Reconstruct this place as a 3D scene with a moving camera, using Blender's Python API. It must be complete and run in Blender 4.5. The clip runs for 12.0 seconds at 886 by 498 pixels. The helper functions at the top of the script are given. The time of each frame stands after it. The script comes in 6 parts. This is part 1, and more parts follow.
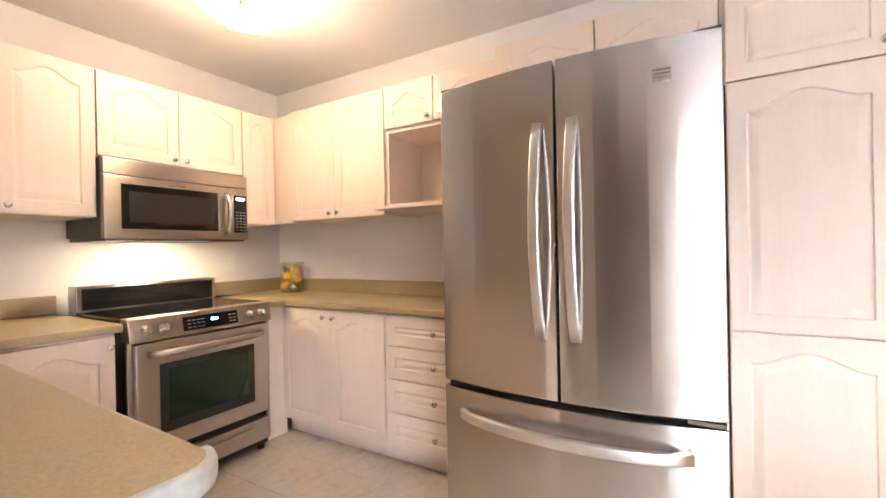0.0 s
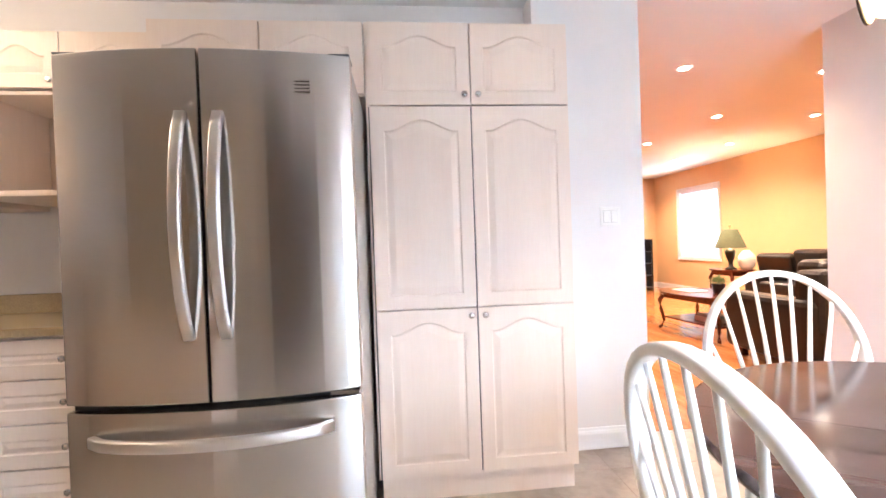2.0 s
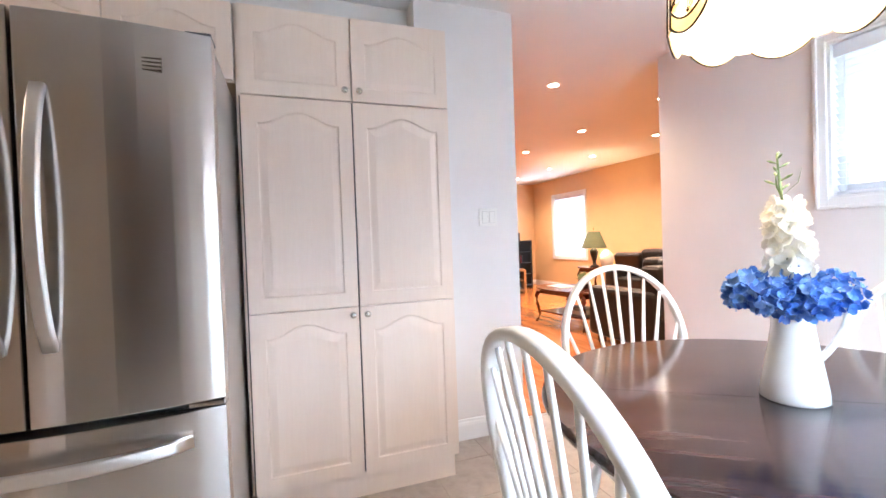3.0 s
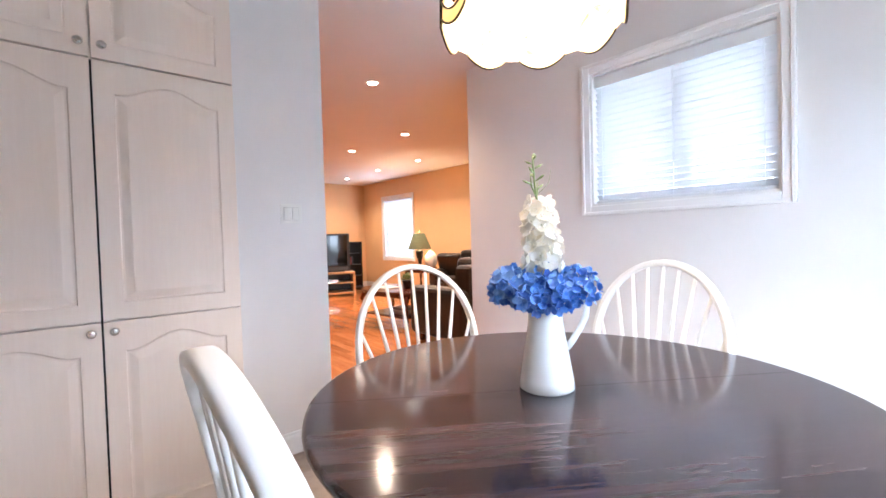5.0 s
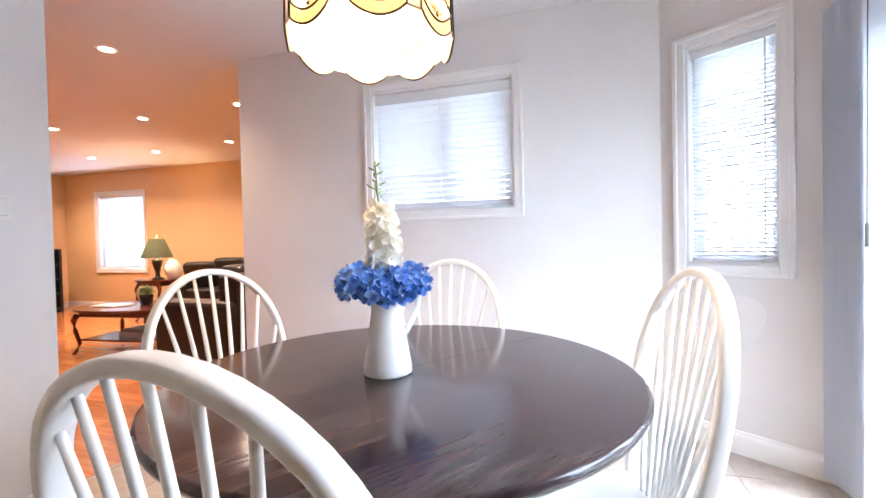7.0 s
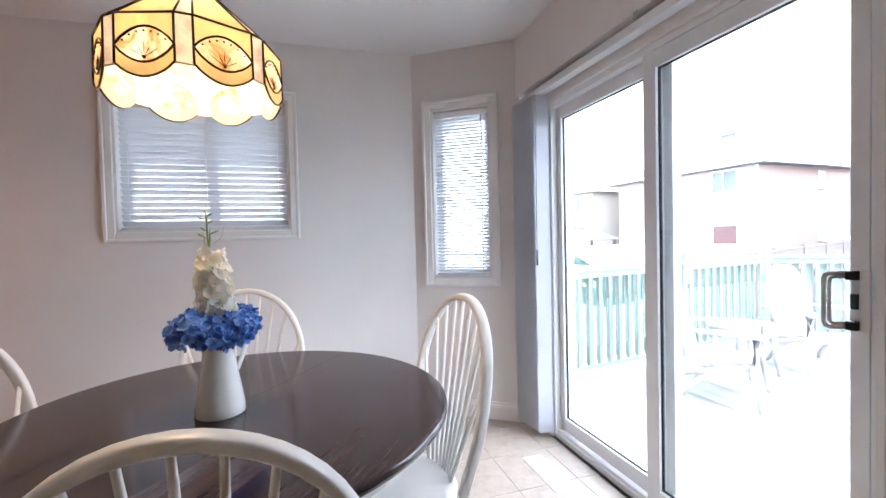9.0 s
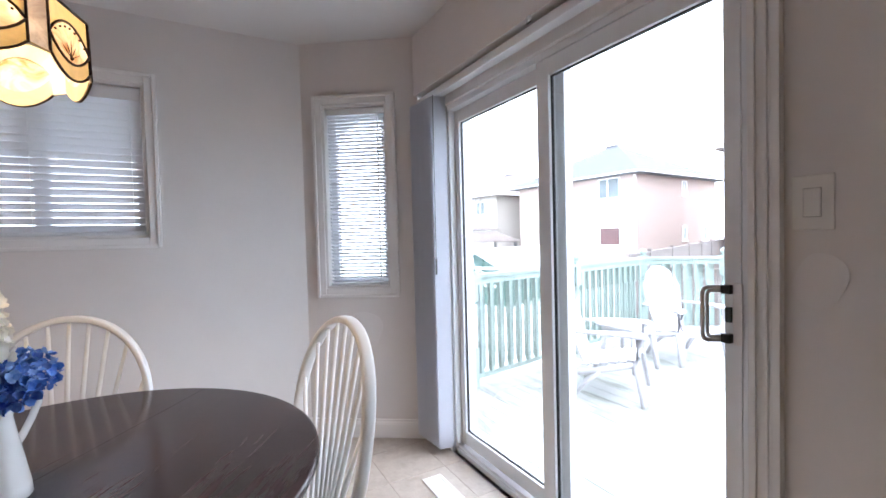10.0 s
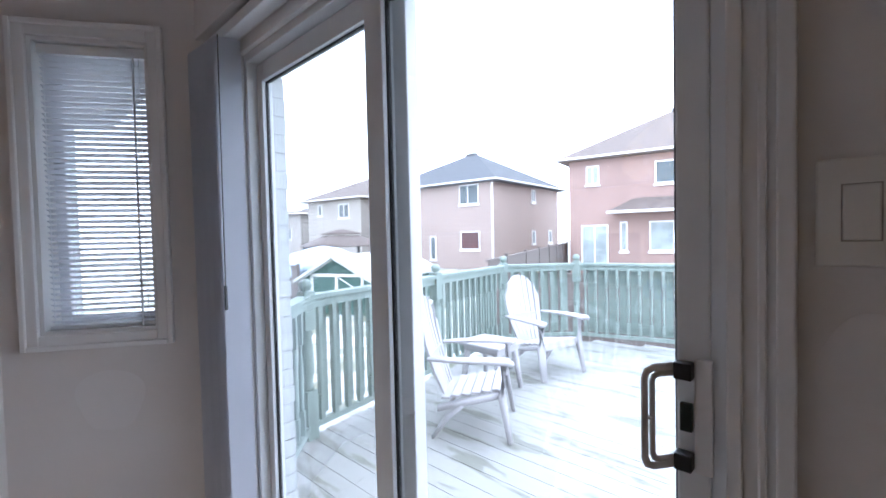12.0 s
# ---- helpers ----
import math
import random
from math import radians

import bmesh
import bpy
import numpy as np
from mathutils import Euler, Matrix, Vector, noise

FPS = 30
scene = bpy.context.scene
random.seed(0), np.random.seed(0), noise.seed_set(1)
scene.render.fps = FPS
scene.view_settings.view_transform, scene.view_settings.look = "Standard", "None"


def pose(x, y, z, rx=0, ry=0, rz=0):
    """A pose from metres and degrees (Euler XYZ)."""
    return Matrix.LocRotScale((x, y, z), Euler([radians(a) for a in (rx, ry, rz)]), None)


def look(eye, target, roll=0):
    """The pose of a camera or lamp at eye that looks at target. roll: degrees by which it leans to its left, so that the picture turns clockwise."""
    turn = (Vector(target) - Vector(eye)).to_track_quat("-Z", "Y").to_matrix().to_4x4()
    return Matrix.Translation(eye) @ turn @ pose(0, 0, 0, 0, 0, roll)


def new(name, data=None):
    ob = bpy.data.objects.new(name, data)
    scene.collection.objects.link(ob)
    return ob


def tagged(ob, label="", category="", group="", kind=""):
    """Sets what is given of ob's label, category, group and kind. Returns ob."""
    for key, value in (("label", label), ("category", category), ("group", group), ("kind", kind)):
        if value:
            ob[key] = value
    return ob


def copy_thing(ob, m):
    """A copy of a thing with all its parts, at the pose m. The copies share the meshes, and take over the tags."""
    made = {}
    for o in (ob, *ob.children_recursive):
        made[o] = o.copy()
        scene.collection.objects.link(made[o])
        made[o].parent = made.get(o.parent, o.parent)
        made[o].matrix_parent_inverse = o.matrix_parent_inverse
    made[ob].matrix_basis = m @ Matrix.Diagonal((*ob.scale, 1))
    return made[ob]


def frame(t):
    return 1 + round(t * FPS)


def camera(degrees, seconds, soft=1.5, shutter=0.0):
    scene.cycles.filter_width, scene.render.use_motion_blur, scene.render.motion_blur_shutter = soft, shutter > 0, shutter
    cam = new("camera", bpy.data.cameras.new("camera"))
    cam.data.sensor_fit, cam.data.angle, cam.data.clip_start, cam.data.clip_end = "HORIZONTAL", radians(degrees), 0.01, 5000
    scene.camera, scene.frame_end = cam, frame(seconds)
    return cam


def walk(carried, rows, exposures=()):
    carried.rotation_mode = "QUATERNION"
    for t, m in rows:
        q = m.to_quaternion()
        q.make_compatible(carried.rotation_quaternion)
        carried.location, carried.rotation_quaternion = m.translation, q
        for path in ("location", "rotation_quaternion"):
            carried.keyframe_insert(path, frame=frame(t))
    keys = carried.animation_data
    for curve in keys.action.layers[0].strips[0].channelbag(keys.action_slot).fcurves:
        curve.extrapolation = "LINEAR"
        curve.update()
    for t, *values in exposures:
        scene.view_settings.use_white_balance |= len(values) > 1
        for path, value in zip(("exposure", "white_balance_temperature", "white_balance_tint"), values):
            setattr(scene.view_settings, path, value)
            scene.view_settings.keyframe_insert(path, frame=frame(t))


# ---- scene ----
cam = camera(91.8, 12.0, soft=1.6)
WALK = [
    (0.0, (2.000, 1.484, 1.202), (0.973, 3.200, 1.200), -1.1),
    (0.5, (2.078, 1.466, 1.188), (1.279, 3.299, 1.185), -1.3),
    (1.0, (2.148, 1.464, 1.179), (1.663, 3.404, 1.162), -1.7),
    (1.5, (2.185, 1.461, 1.177), (2.067, 3.457, 1.154), -1.9),
    (2.0, (2.212, 1.458, 1.170), (2.403, 3.453, 1.147), -2.0),
    (2.5, (2.237, 1.452, 1.163), (2.681, 3.401, 1.131), -1.95),
    (3.0, (2.264, 1.443, 1.155), (2.932, 3.328, 1.122), -2.0),
    (3.5, (2.296, 1.437, 1.150), (3.156, 3.237, 1.111), -2.0),
    (5.5, (2.490, 1.508, 1.126), (3.962, 2.862, 1.079), -1.5),
    (6.0, (2.455, 1.540, 1.115), (4.101, 2.680, 1.071), -1.4),
    (6.5, (2.388, 1.568, 1.116), (4.189, 2.436, 1.073), -1.3),
    (7.0, (2.281, 1.613, 1.122), (4.195, 2.189, 1.081), -1.3),
    (7.2, (2.244, 1.635, 1.126), (4.192, 2.086, 1.088), -1.3),
    (8.8, (2.026, 1.820, 1.222), (3.964, 1.330, 1.171), -1.4),
    (9.0, (2.022, 1.824, 1.241), (3.934, 1.241, 1.187), -1.4),
    (9.5, (2.062, 1.782, 1.261), (3.895, 0.984, 1.206), -1.5),
    (10.0, (2.149, 1.691, 1.278), (3.897, 0.721, 1.219), -1.5),
    (10.5, (2.259, 1.559, 1.291), (3.927, 0.457, 1.230), -1.5),
    (11.0, (2.373, 1.418, 1.298), (3.951, 0.190, 1.236), -1.5),
    (11.5, (2.507, 1.276, 1.309), (3.985, -0.070, 1.248), -1.4),
    (12.0, (2.624, 1.140, 1.318), (3.995, -0.314, 1.258), -1.3),
]
EXPOSURES = [(0.0, 4.05, 6250, 14), (1.0, 4.2, 5800, 12), (1.5, 4.05, 5700, 12), (2.5, 3.65, 5700, 10), (3.5, 3.3, 5500, 10), (5.5, 3.05, 5650, 12), (7.2, 3.0, 5800, 13), (9.0, 2.1, 5950, 14), (10.0, 1.74, 6050, 15), (11.0, 1.32, 6000, 15), (12.0, 0.88, 5750, 15)]
walk(cam, [(t, look(e, g, r)) for t, e, g, r in WALK], EXPOSURES)

# ---- world, sun, exposure ----
world = bpy.data.worlds.new("sky")
scene.world = world
world.use_nodes = True
wn = world.node_tree
sky = wn.nodes.new("ShaderNodeTexSky")
sky.sky_type, sky.sun_disc = "NISHITA", False
sky.sun_elevation, sky.sun_rotation = radians(45), radians(210)
sky.air_density, sky.dust_density, sky.ozone_density = 1.0, 1.2, 1.5
cloud = wn.nodes.new("ShaderNodeMix")   # a closed cloud cover over the clear sky
cloud.data_type = "RGBA"
cloud.inputs[0].default_value, cloud.inputs[7].default_value = 0.85, (24.0, 25.1, 26.9, 1)
wn.links.new(sky.outputs[0], cloud.inputs[6])
wn.links.new(cloud.outputs[2], wn.nodes["Background"].inputs[0])
wn.nodes["Background"].inputs[1].default_value = 0.15


def lamp(name, kind, m, power, color, size=None, size_y=None, angle=None, spot=None):
    d = bpy.data.lights.new(name, kind)
    d.energy, d.color = power, color
    if kind == "AREA":
        d.shape, d.size, d.size_y = "RECTANGLE", size, size_y or size
    elif kind == "SUN":
        d.angle = radians(angle)
    else:
        d.shadow_soft_size = size
        if spot:
            d.spot_size, d.spot_blend = radians(spot), 0.8
    ob = new(name, d)
    ob.matrix_world = m
    return ob


DAY, WARM = (0.86, 0.93, 1.0), (1.0, 0.66, 0.36)
lamp("sun", "SUN", look((0, 0, 0), (0.35, 0.61, -0.71)), 0.5, (1.0, 0.98, 0.96), angle=30)
lamp("family_window_daylight", "AREA", look((8.21, 9.515, 1.41), (4.0, 9.515, 1.41)), 2, DAY, 1.02, 1.28)
lamp("dining_bulb", "POINT", pose(3.31, 2.105, 1.745), 3.8, (1.0, 0.71, 0.44), 0.05)
lamp("kitchen_bulb", "POINT", pose(0.12, 2.80, 2.20), 1.2, (1.0, 0.67, 0.40), 0.09)
lamp("hood_bulb", "AREA", look((-0.72, 2.85, 1.262), (-0.85, 2.85, 0.5)), 1.1, (1.0, 0.78, 0.48), 0.12, 0.3)
lamp("table_lamp_bulb", "POINT", pose(7.28, 7.66, 1.12), 9, (1.0, 0.62, 0.3), 0.05)
SPOTS = [(4.53, 4.73), (5.83, 4.77), (5.85, 6.06), (7.05, 6.03), (5.80, 7.38), (7.15, 7.46), (7.12, 8.72), (7.16, 10.04)]
for sx, sy in SPOTS:
    lamp("spot_bulb", "SPOT", pose(sx, sy, 2.50), 16, (1.0, 0.69, 0.44), 0.04, spot=140)

# ---- materials ----
def material(name):
    m = bpy.data.materials.new(name)
    m.use_nodes = True
    nt = m.node_tree
    return m, nt, nt.nodes["Principled BSDF"]


def mapping(nt, scale, kind="Object"):
    tc, mp = nt.nodes.new("ShaderNodeTexCoord"), nt.nodes.new("ShaderNodeMapping")
    mp.inputs["Scale"].default_value = scale
    nt.links.new(tc.outputs[kind], mp.inputs["Vector"])
    return mp.outputs[0]


def noise_tex(nt, vec, scale, detail=4.0, rough=0.55, distort=0.0):
    n = nt.nodes.new("ShaderNodeTexNoise")
    n.inputs["Scale"].default_value, n.inputs["Detail"].default_value = scale, detail
    n.inputs["Roughness"].default_value, n.inputs["Distortion"].default_value = rough, distort
    nt.links.new(vec, n.inputs["Vector"])
    return n.outputs["Fac"]


def ramp(nt, fac, stops):
    r = nt.nodes.new("ShaderNodeValToRGB")
    els = r.color_ramp.elements
    while len(els) < len(stops):
        els.new(0.5)
    for e, (p, c) in zip(els, stops):
        e.position, e.color = p, (*c, 1)
    nt.links.new(fac, r.inputs[0])
    return r.outputs[0]


def mix(nt, fac, a, b, mode="MIX"):
    m = nt.nodes.new("ShaderNodeMix")
    m.data_type, m.blend_type = "RGBA", mode
    for sock, v in ((m.inputs[0], fac), (m.inputs[6], a), (m.inputs[7], b)):
        if isinstance(v, (int, float)):
            sock.default_value = v
        elif isinstance(v, tuple):
            sock.default_value = (*v, 1)
        else:
            nt.links.new(v, sock)
    return m.outputs[2]


def bump(nt, p, height, strength, distance=0.002):
    b = nt.nodes.new("ShaderNodeBump")
    b.inputs["Strength"].default_value, b.inputs["Distance"].default_value = strength, distance
    nt.links.new(height, b.inputs["Height"])
    nt.links.new(b.outputs[0], p.inputs["Normal"])


def plain(name, color, rough=0.5, metal=0.0, vary=0.06, scale=6.0, bumpy=0.0, coat=0.0, kind="Object"):
    """A surface of one colour with soft mottling and a fine relief."""
    m, nt, p = material(name)
    v = mapping(nt, (1, 1, 1), kind)
    big = noise_tex(nt, v, scale, 5)
    dark = tuple(c * (1 - vary * 2) for c in color)
    light = tuple(min(1, c * (1 + vary)) for c in color)
    nt.links.new(ramp(nt, big, [(0.3, dark), (0.7, light)]), p.inputs["Base Color"])
    p.inputs["Roughness"].default_value, p.inputs["Metallic"].default_value = rough, metal
    p.inputs["Coat Weight"].default_value = coat
    if bumpy:
        bump(nt, p, noise_tex(nt, v, scale * 30, 3), bumpy)
    return m


def emitter(name, color, strength):
    m, nt, p = material(name)
    p.inputs["Base Color"].default_value = (*color, 1)
    p.inputs["Emission Color"].default_value = (*color, 1)
    p.inputs["Emission Strength"].default_value = strength
    return m


def wood(name, a, b, rough=0.35, along=(1, 12, 12), scale=3.0, coat=0.0, rand=0.0, contrast=(0.35, 0.65)):
    """Wood whose grain runs along the axis with the smallest number."""
    m, nt, p = material(name)
    v = mapping(nt, along)
    if rand:
        info = nt.nodes.new("ShaderNodeObjectInfo")
        add = nt.nodes.new("ShaderNodeVectorMath")
        mul = nt.nodes.new("ShaderNodeMath")
        mul.operation, mul.inputs[1].default_value = "MULTIPLY", 40.0
        nt.links.new(info.outputs["Random"], mul.inputs[0])
        nt.links.new(v, add.inputs[0])
        nt.links.new(mul.outputs[0], add.inputs[1])
        v = add.outputs[0]
    grain = noise_tex(nt, v, scale, 8, 0.62, 0.8)
    fine = noise_tex(nt, v, scale * 7, 4, 0.6)
    c = ramp(nt, grain, [(contrast[0], a), (contrast[1], b)])
    c = mix(nt, 0.25, c, ramp(nt, fine, [(0.4, a), (0.62, b)]))
    if rand:
        hsv = nt.nodes.new("ShaderNodeHueSaturation")
        mr = nt.nodes.new("ShaderNodeMapRange")
        mr.inputs[3].default_value, mr.inputs[4].default_value = 1 - rand, 1 + rand
        nt.links.new(info.outputs["Random"], mr.inputs[0])
        nt.links.new(mr.outputs[0], hsv.inputs["Value"])
        nt.links.new(c, hsv.inputs["Color"])
        c = hsv.outputs[0]
    nt.links.new(c, p.inputs["Base Color"])
    p.inputs["Roughness"].default_value, p.inputs["Coat Weight"].default_value = rough, coat
    bump(nt, p, fine, 0.15, 0.001)
    return m


def steel(name, color=(0.60, 0.58, 0.56), rough=0.22, along=(300, 300, 0.8)):
    """Brushed metal, streaked along the axis with the smallest number."""
    m, nt, p = material(name)
    n = noise_tex(nt, mapping(nt, along), 9, 3, 0.5)
    nt.links.new(ramp(nt, n, [(0.2, tuple(c * 0.988 for c in color)), (0.8, tuple(min(1, c * 1.01) for c in color))]), p.inputs["Base Color"])
    mr = nt.nodes.new("ShaderNodeMapRange")
    mr.inputs[3].default_value, mr.inputs[4].default_value = rough * 0.99, rough * 1.01
    nt.links.new(n, mr.inputs[0])
    nt.links.new(mr.outputs[0], p.inputs["Roughness"])
    p.inputs["Metallic"].default_value = 1.0
    p.inputs["Anisotropic"].default_value = 0.85
    p.inputs["Anisotropic Rotation"].default_value = 0.25
    return m


def glass(name, color=(0.97, 0.99, 0.98), rough=0.0):
    m, nt, p = material(name)
    tr, gl, lw, fr_ = nt.nodes.new("ShaderNodeBsdfTransparent"), nt.nodes.new("ShaderNodeBsdfGlossy"), nt.nodes.new("ShaderNodeLayerWeight"), nt.nodes.new("ShaderNodeMapRange")
    lw.inputs["Blend"].default_value = 0.25
    fr_.inputs[3].default_value, fr_.inputs[4].default_value = 0.03, 0.55
    nt.links.new(lw.outputs["Facing"], fr_.inputs[0])
    tr.inputs["Color"].default_value = (*color, 1)
    gl.inputs["Roughness"].default_value = rough
    mx = nt.nodes.new("ShaderNodeMixShader")
    nt.links.new(fr_.outputs[0], mx.inputs[0])
    nt.links.new(tr.outputs[0], mx.inputs[1])
    nt.links.new(gl.outputs[0], mx.inputs[2])
    nt.links.new(mx.outputs[0], nt.nodes["Material Output"].inputs["Surface"])
    return m


WALL = plain("wall paint, warm off-white", (0.72, 0.69, 0.675), 0.6, vary=0.03, scale=1.3, bumpy=0.08)
CEIL = plain("ceiling paint, white", (0.74, 0.73, 0.72), 0.8, vary=0.02, scale=1.0, bumpy=0.2)
ORANGE = plain("wall paint, apricot", (0.74, 0.50, 0.27), 0.6, vary=0.03, scale=1.2, bumpy=0.08)
TRIM = plain("trim paint, gloss white", (0.80, 0.79, 0.78), 0.35, vary=0.02, scale=3, bumpy=0.03)
PICKLED = wood("pickled oak, whitewashed", (0.705, 0.585, 0.495), (0.755, 0.645, 0.56), 0.40, (7, 7, 0.5), 2.0, contrast=(0.25, 0.75))
LAMINATE = plain("laminate, speckled khaki", (0.36, 0.27, 0.15), 0.28, vary=0.10, scale=160, bumpy=0.02)
EDGE = plain("laminate edge, pale grey", (0.42, 0.43, 0.40), 0.35, vary=0.06, scale=60)
STEEL = steel("brushed stainless steel", (0.585, 0.56, 0.535), 0.21)
STEEL_H = steel("brushed stainless steel, across", along=(0.8, 300, 300))
STEEL_Y = steel("brushed stainless steel, front", (0.50, 0.45, 0.40), 0.3, along=(0.8, 300, 300))
SATIN = plain("satin steel handle", (0.74, 0.71, 0.68), 0.36, 1.0, vary=0.02)
CHROME = plain("satin nickel", (0.62, 0.60, 0.57), 0.22, 1.0, vary=0.03)
BLACKGLASS = plain("black glass", (0.006, 0.006, 0.007), 0.06, vary=0.0)
OVENGLASS = plain("dark oven glass", (0.008, 0.024, 0.014), 0.05, vary=0.0)
BLACK = plain("black plastic", (0.015, 0.015, 0.016), 0.4, vary=0.1)
DARKGREY = plain("dark grey plastic", (0.08, 0.08, 0.085), 0.45, vary=0.1)
GASKET = plain("grey rubber gasket", (0.10, 0.10, 0.10), 0.6, vary=0.1)
WHITEPAINT = plain("white lacquer on wood", (0.80, 0.79, 0.77), 0.3, vary=0.03, scale=8, bumpy=0.05)
TABLETOP = wood("espresso stained wood", (0.005, 0.004, 0.005), (0.088, 0.062, 0.066), 0.13, (7, 0.55, 7), 1.6, contrast=(0.34, 0.72))
TABLEBASE = plain("white painted table base", (0.76, 0.75, 0.73), 0.35, vary=0.03)
CERAMIC = plain("white glazed ceramic", (0.78, 0.77, 0.75), 0.18, vary=0.02, coat=0.5)
VINYL = plain("white vinyl", (0.78, 0.80, 0.82), 0.35, vary=0.02)
GLASS = glass("window glass", (0.85, 0.875, 0.88))
CLEARGLASS = glass("clear vase glass")


def blind_mat(name, color, through_):
    """Vinyl that lets some daylight through."""
    m, nt, p = material(name)
    p.inputs["Base Color"].default_value = (*color, 1)
    p.inputs["Roughness"].default_value = 0.4
    tl_ = nt.nodes.new("ShaderNodeBsdfTranslucent")
    tl_.inputs["Color"].default_value = (*color, 1)
    mx = nt.nodes.new("ShaderNodeMixShader")
    mx.inputs[0].default_value = through_
    nt.links.new(p.outputs[0], mx.inputs[1])
    nt.links.new(tl_.outputs[0], mx.inputs[2])
    nt.links.new(mx.outputs[0], nt.nodes["Material Output"].inputs["Surface"])
    return m


BLINDVINYL = blind_mat("pale grey vertical blind vinyl", (0.82, 0.84, 0.89), 0.58)
SLATVINYL = blind_mat("white blind vinyl", (0.80, 0.81, 0.84), 0.31)
BLACKSEAL = plain("black seal", (0.01, 0.01, 0.01), 0.5)
DARKMETAL = plain("dark bronze metal", (0.05, 0.048, 0.045), 0.35, 0.8)
PLATE = plain("switch plate plastic", (0.75, 0.73, 0.69), 0.3, vary=0.01)
CAME = plain("dark lead came", (0.035, 0.022, 0.012), 0.4, 0.6)
BRASS = plain("aged brass", (0.40, 0.28, 0.12), 0.3, 1.0, vary=0.1, scale=30)
LEATHER = plain("black brown leather", (0.013, 0.009, 0.0075), 0.36, vary=0.2, scale=12, bumpy=0.2)
CHERRY = wood("cherry wood", (0.06, 0.015, 0.008), (0.15, 0.038, 0.018), 0.22, (2, 12, 12), 2.5, coat=0.3)
OAK = wood("light oak", (0.38, 0.22, 0.10), (0.52, 0.33, 0.17), 0.4, (1, 10, 10), 3)
DECK = None
GREENPAINT = plain("sage green fence paint", (0.28, 0.345, 0.315), 0.7, vary=0.12, scale=9, bumpy=0.1)
RESIN = plain("white resin", (0.498, 0.484, 0.498), 0.45, vary=0.03)
SHINGLE_G = plain("grey shingles", (0.108, 0.115, 0.127), 0.9, vary=0.2, scale=5, bumpy=0.3)
SHINGLE_B = plain("brown shingles", (0.185, 0.15, 0.135), 0.9, vary=0.2, scale=5, bumpy=0.3)
GREYFENCE = wood("weathered fence boards", (0.115, 0.095, 0.088), (0.203, 0.176, 0.162), 0.9, (8, 8, 1), 2)
BARNGREEN = plain("dark green shed paint", (0.045, 0.12, 0.10), 0.6, vary=0.1)
STEM = plain("green stem", (0.20, 0.27, 0.10), 0.5, vary=0.15, scale=40)
LEMON = plain("lemon skin", (0.75, 0.46, 0.03), 0.4, vary=0.08, scale=40, bumpy=0.2)
SILVER = plain("silver ball", (0.7, 0.66, 0.62), 0.15, 1.0, vary=0.05, scale=30)
CURTAIN = plain("window interior, pale", (0.36, 0.40, 0.40), 0.4, vary=0.2, scale=1.5)
DARKPANE = plain("dark window pane", (0.10, 0.125, 0.135), 0.08, vary=0.2, scale=1.5)


def make_tile_mat():
    m, nt, p = material("beige ceramic tile")
    v = mapping(nt, (1, 1, 1))
    a = noise_tex(nt, v, 3.5, 8, 0.65, 1.5)
    b = noise_tex(nt, v, 18, 6, 0.6, 0.4)
    c = ramp(nt, a, [(0.3, (0.36, 0.30, 0.25)), (0.55, (0.47, 0.41, 0.35)), (0.75, (0.55, 0.50, 0.44))])
    c = mix(nt, 0.3, c, ramp(nt, b, [(0.35, (0.34, 0.29, 0.25)), (0.65, (0.56, 0.51, 0.46))]))
    nt.links.new(c, p.inputs["Base Color"])
    p.inputs["Roughness"].default_value = 0.32
    bump(nt, p, b, 0.12, 0.001)
    return m


def make_brick_mat(name, c1, c2, mortar):
    m, nt, p = material(name)
    tc = nt.nodes.new("ShaderNodeTexCoord")
    geo = nt.nodes.new("ShaderNodeNewGeometry")
    sep, nsep = nt.nodes.new("ShaderNodeSeparateXYZ"), nt.nodes.new("ShaderNodeSeparateXYZ")
    nt.links.new(tc.outputs["Object"], sep.inputs[0])
    add = nt.nodes.new("ShaderNodeMath")
    nt.links.new(sep.outputs[0], add.inputs[0])
    nt.links.new(sep.outputs[1], add.inputs[1])
    com = nt.nodes.new("ShaderNodeCombineXYZ")
    nt.links.new(add.outputs[0], com.inputs[0])
    nt.links.new(sep.outputs[2], com.inputs[1])
    br = nt.nodes.new("ShaderNodeTexBrick")
    br.inputs["Scale"].default_value = 1.0
    br.inputs["Brick Width"].default_value, br.inputs["Row Height"].default_value = 0.21, 0.075
    br.inputs["Mortar Size"].default_value = 0.008
    for k, c in (("Color1", c1), ("Color2", c2), ("Mortar", mortar)):
        br.inputs[k].default_value = (*c, 1)
    nt.links.new(com.outputs[0], br.inputs["Vector"])
    n = noise_tex(nt, tc.outputs["Object"], 0.7, 5)
    c = mix(nt, 0.35, br.outputs["Color"], ramp(nt, n, [(0.3, tuple(x * 0.8 for x in c1)), (0.7, tuple(min(1, x * 1.2) for x in c2))]))
    nt.links.new(c, p.inputs["Base Color"])
    p.inputs["Roughness"].default_value = 0.85
    return m


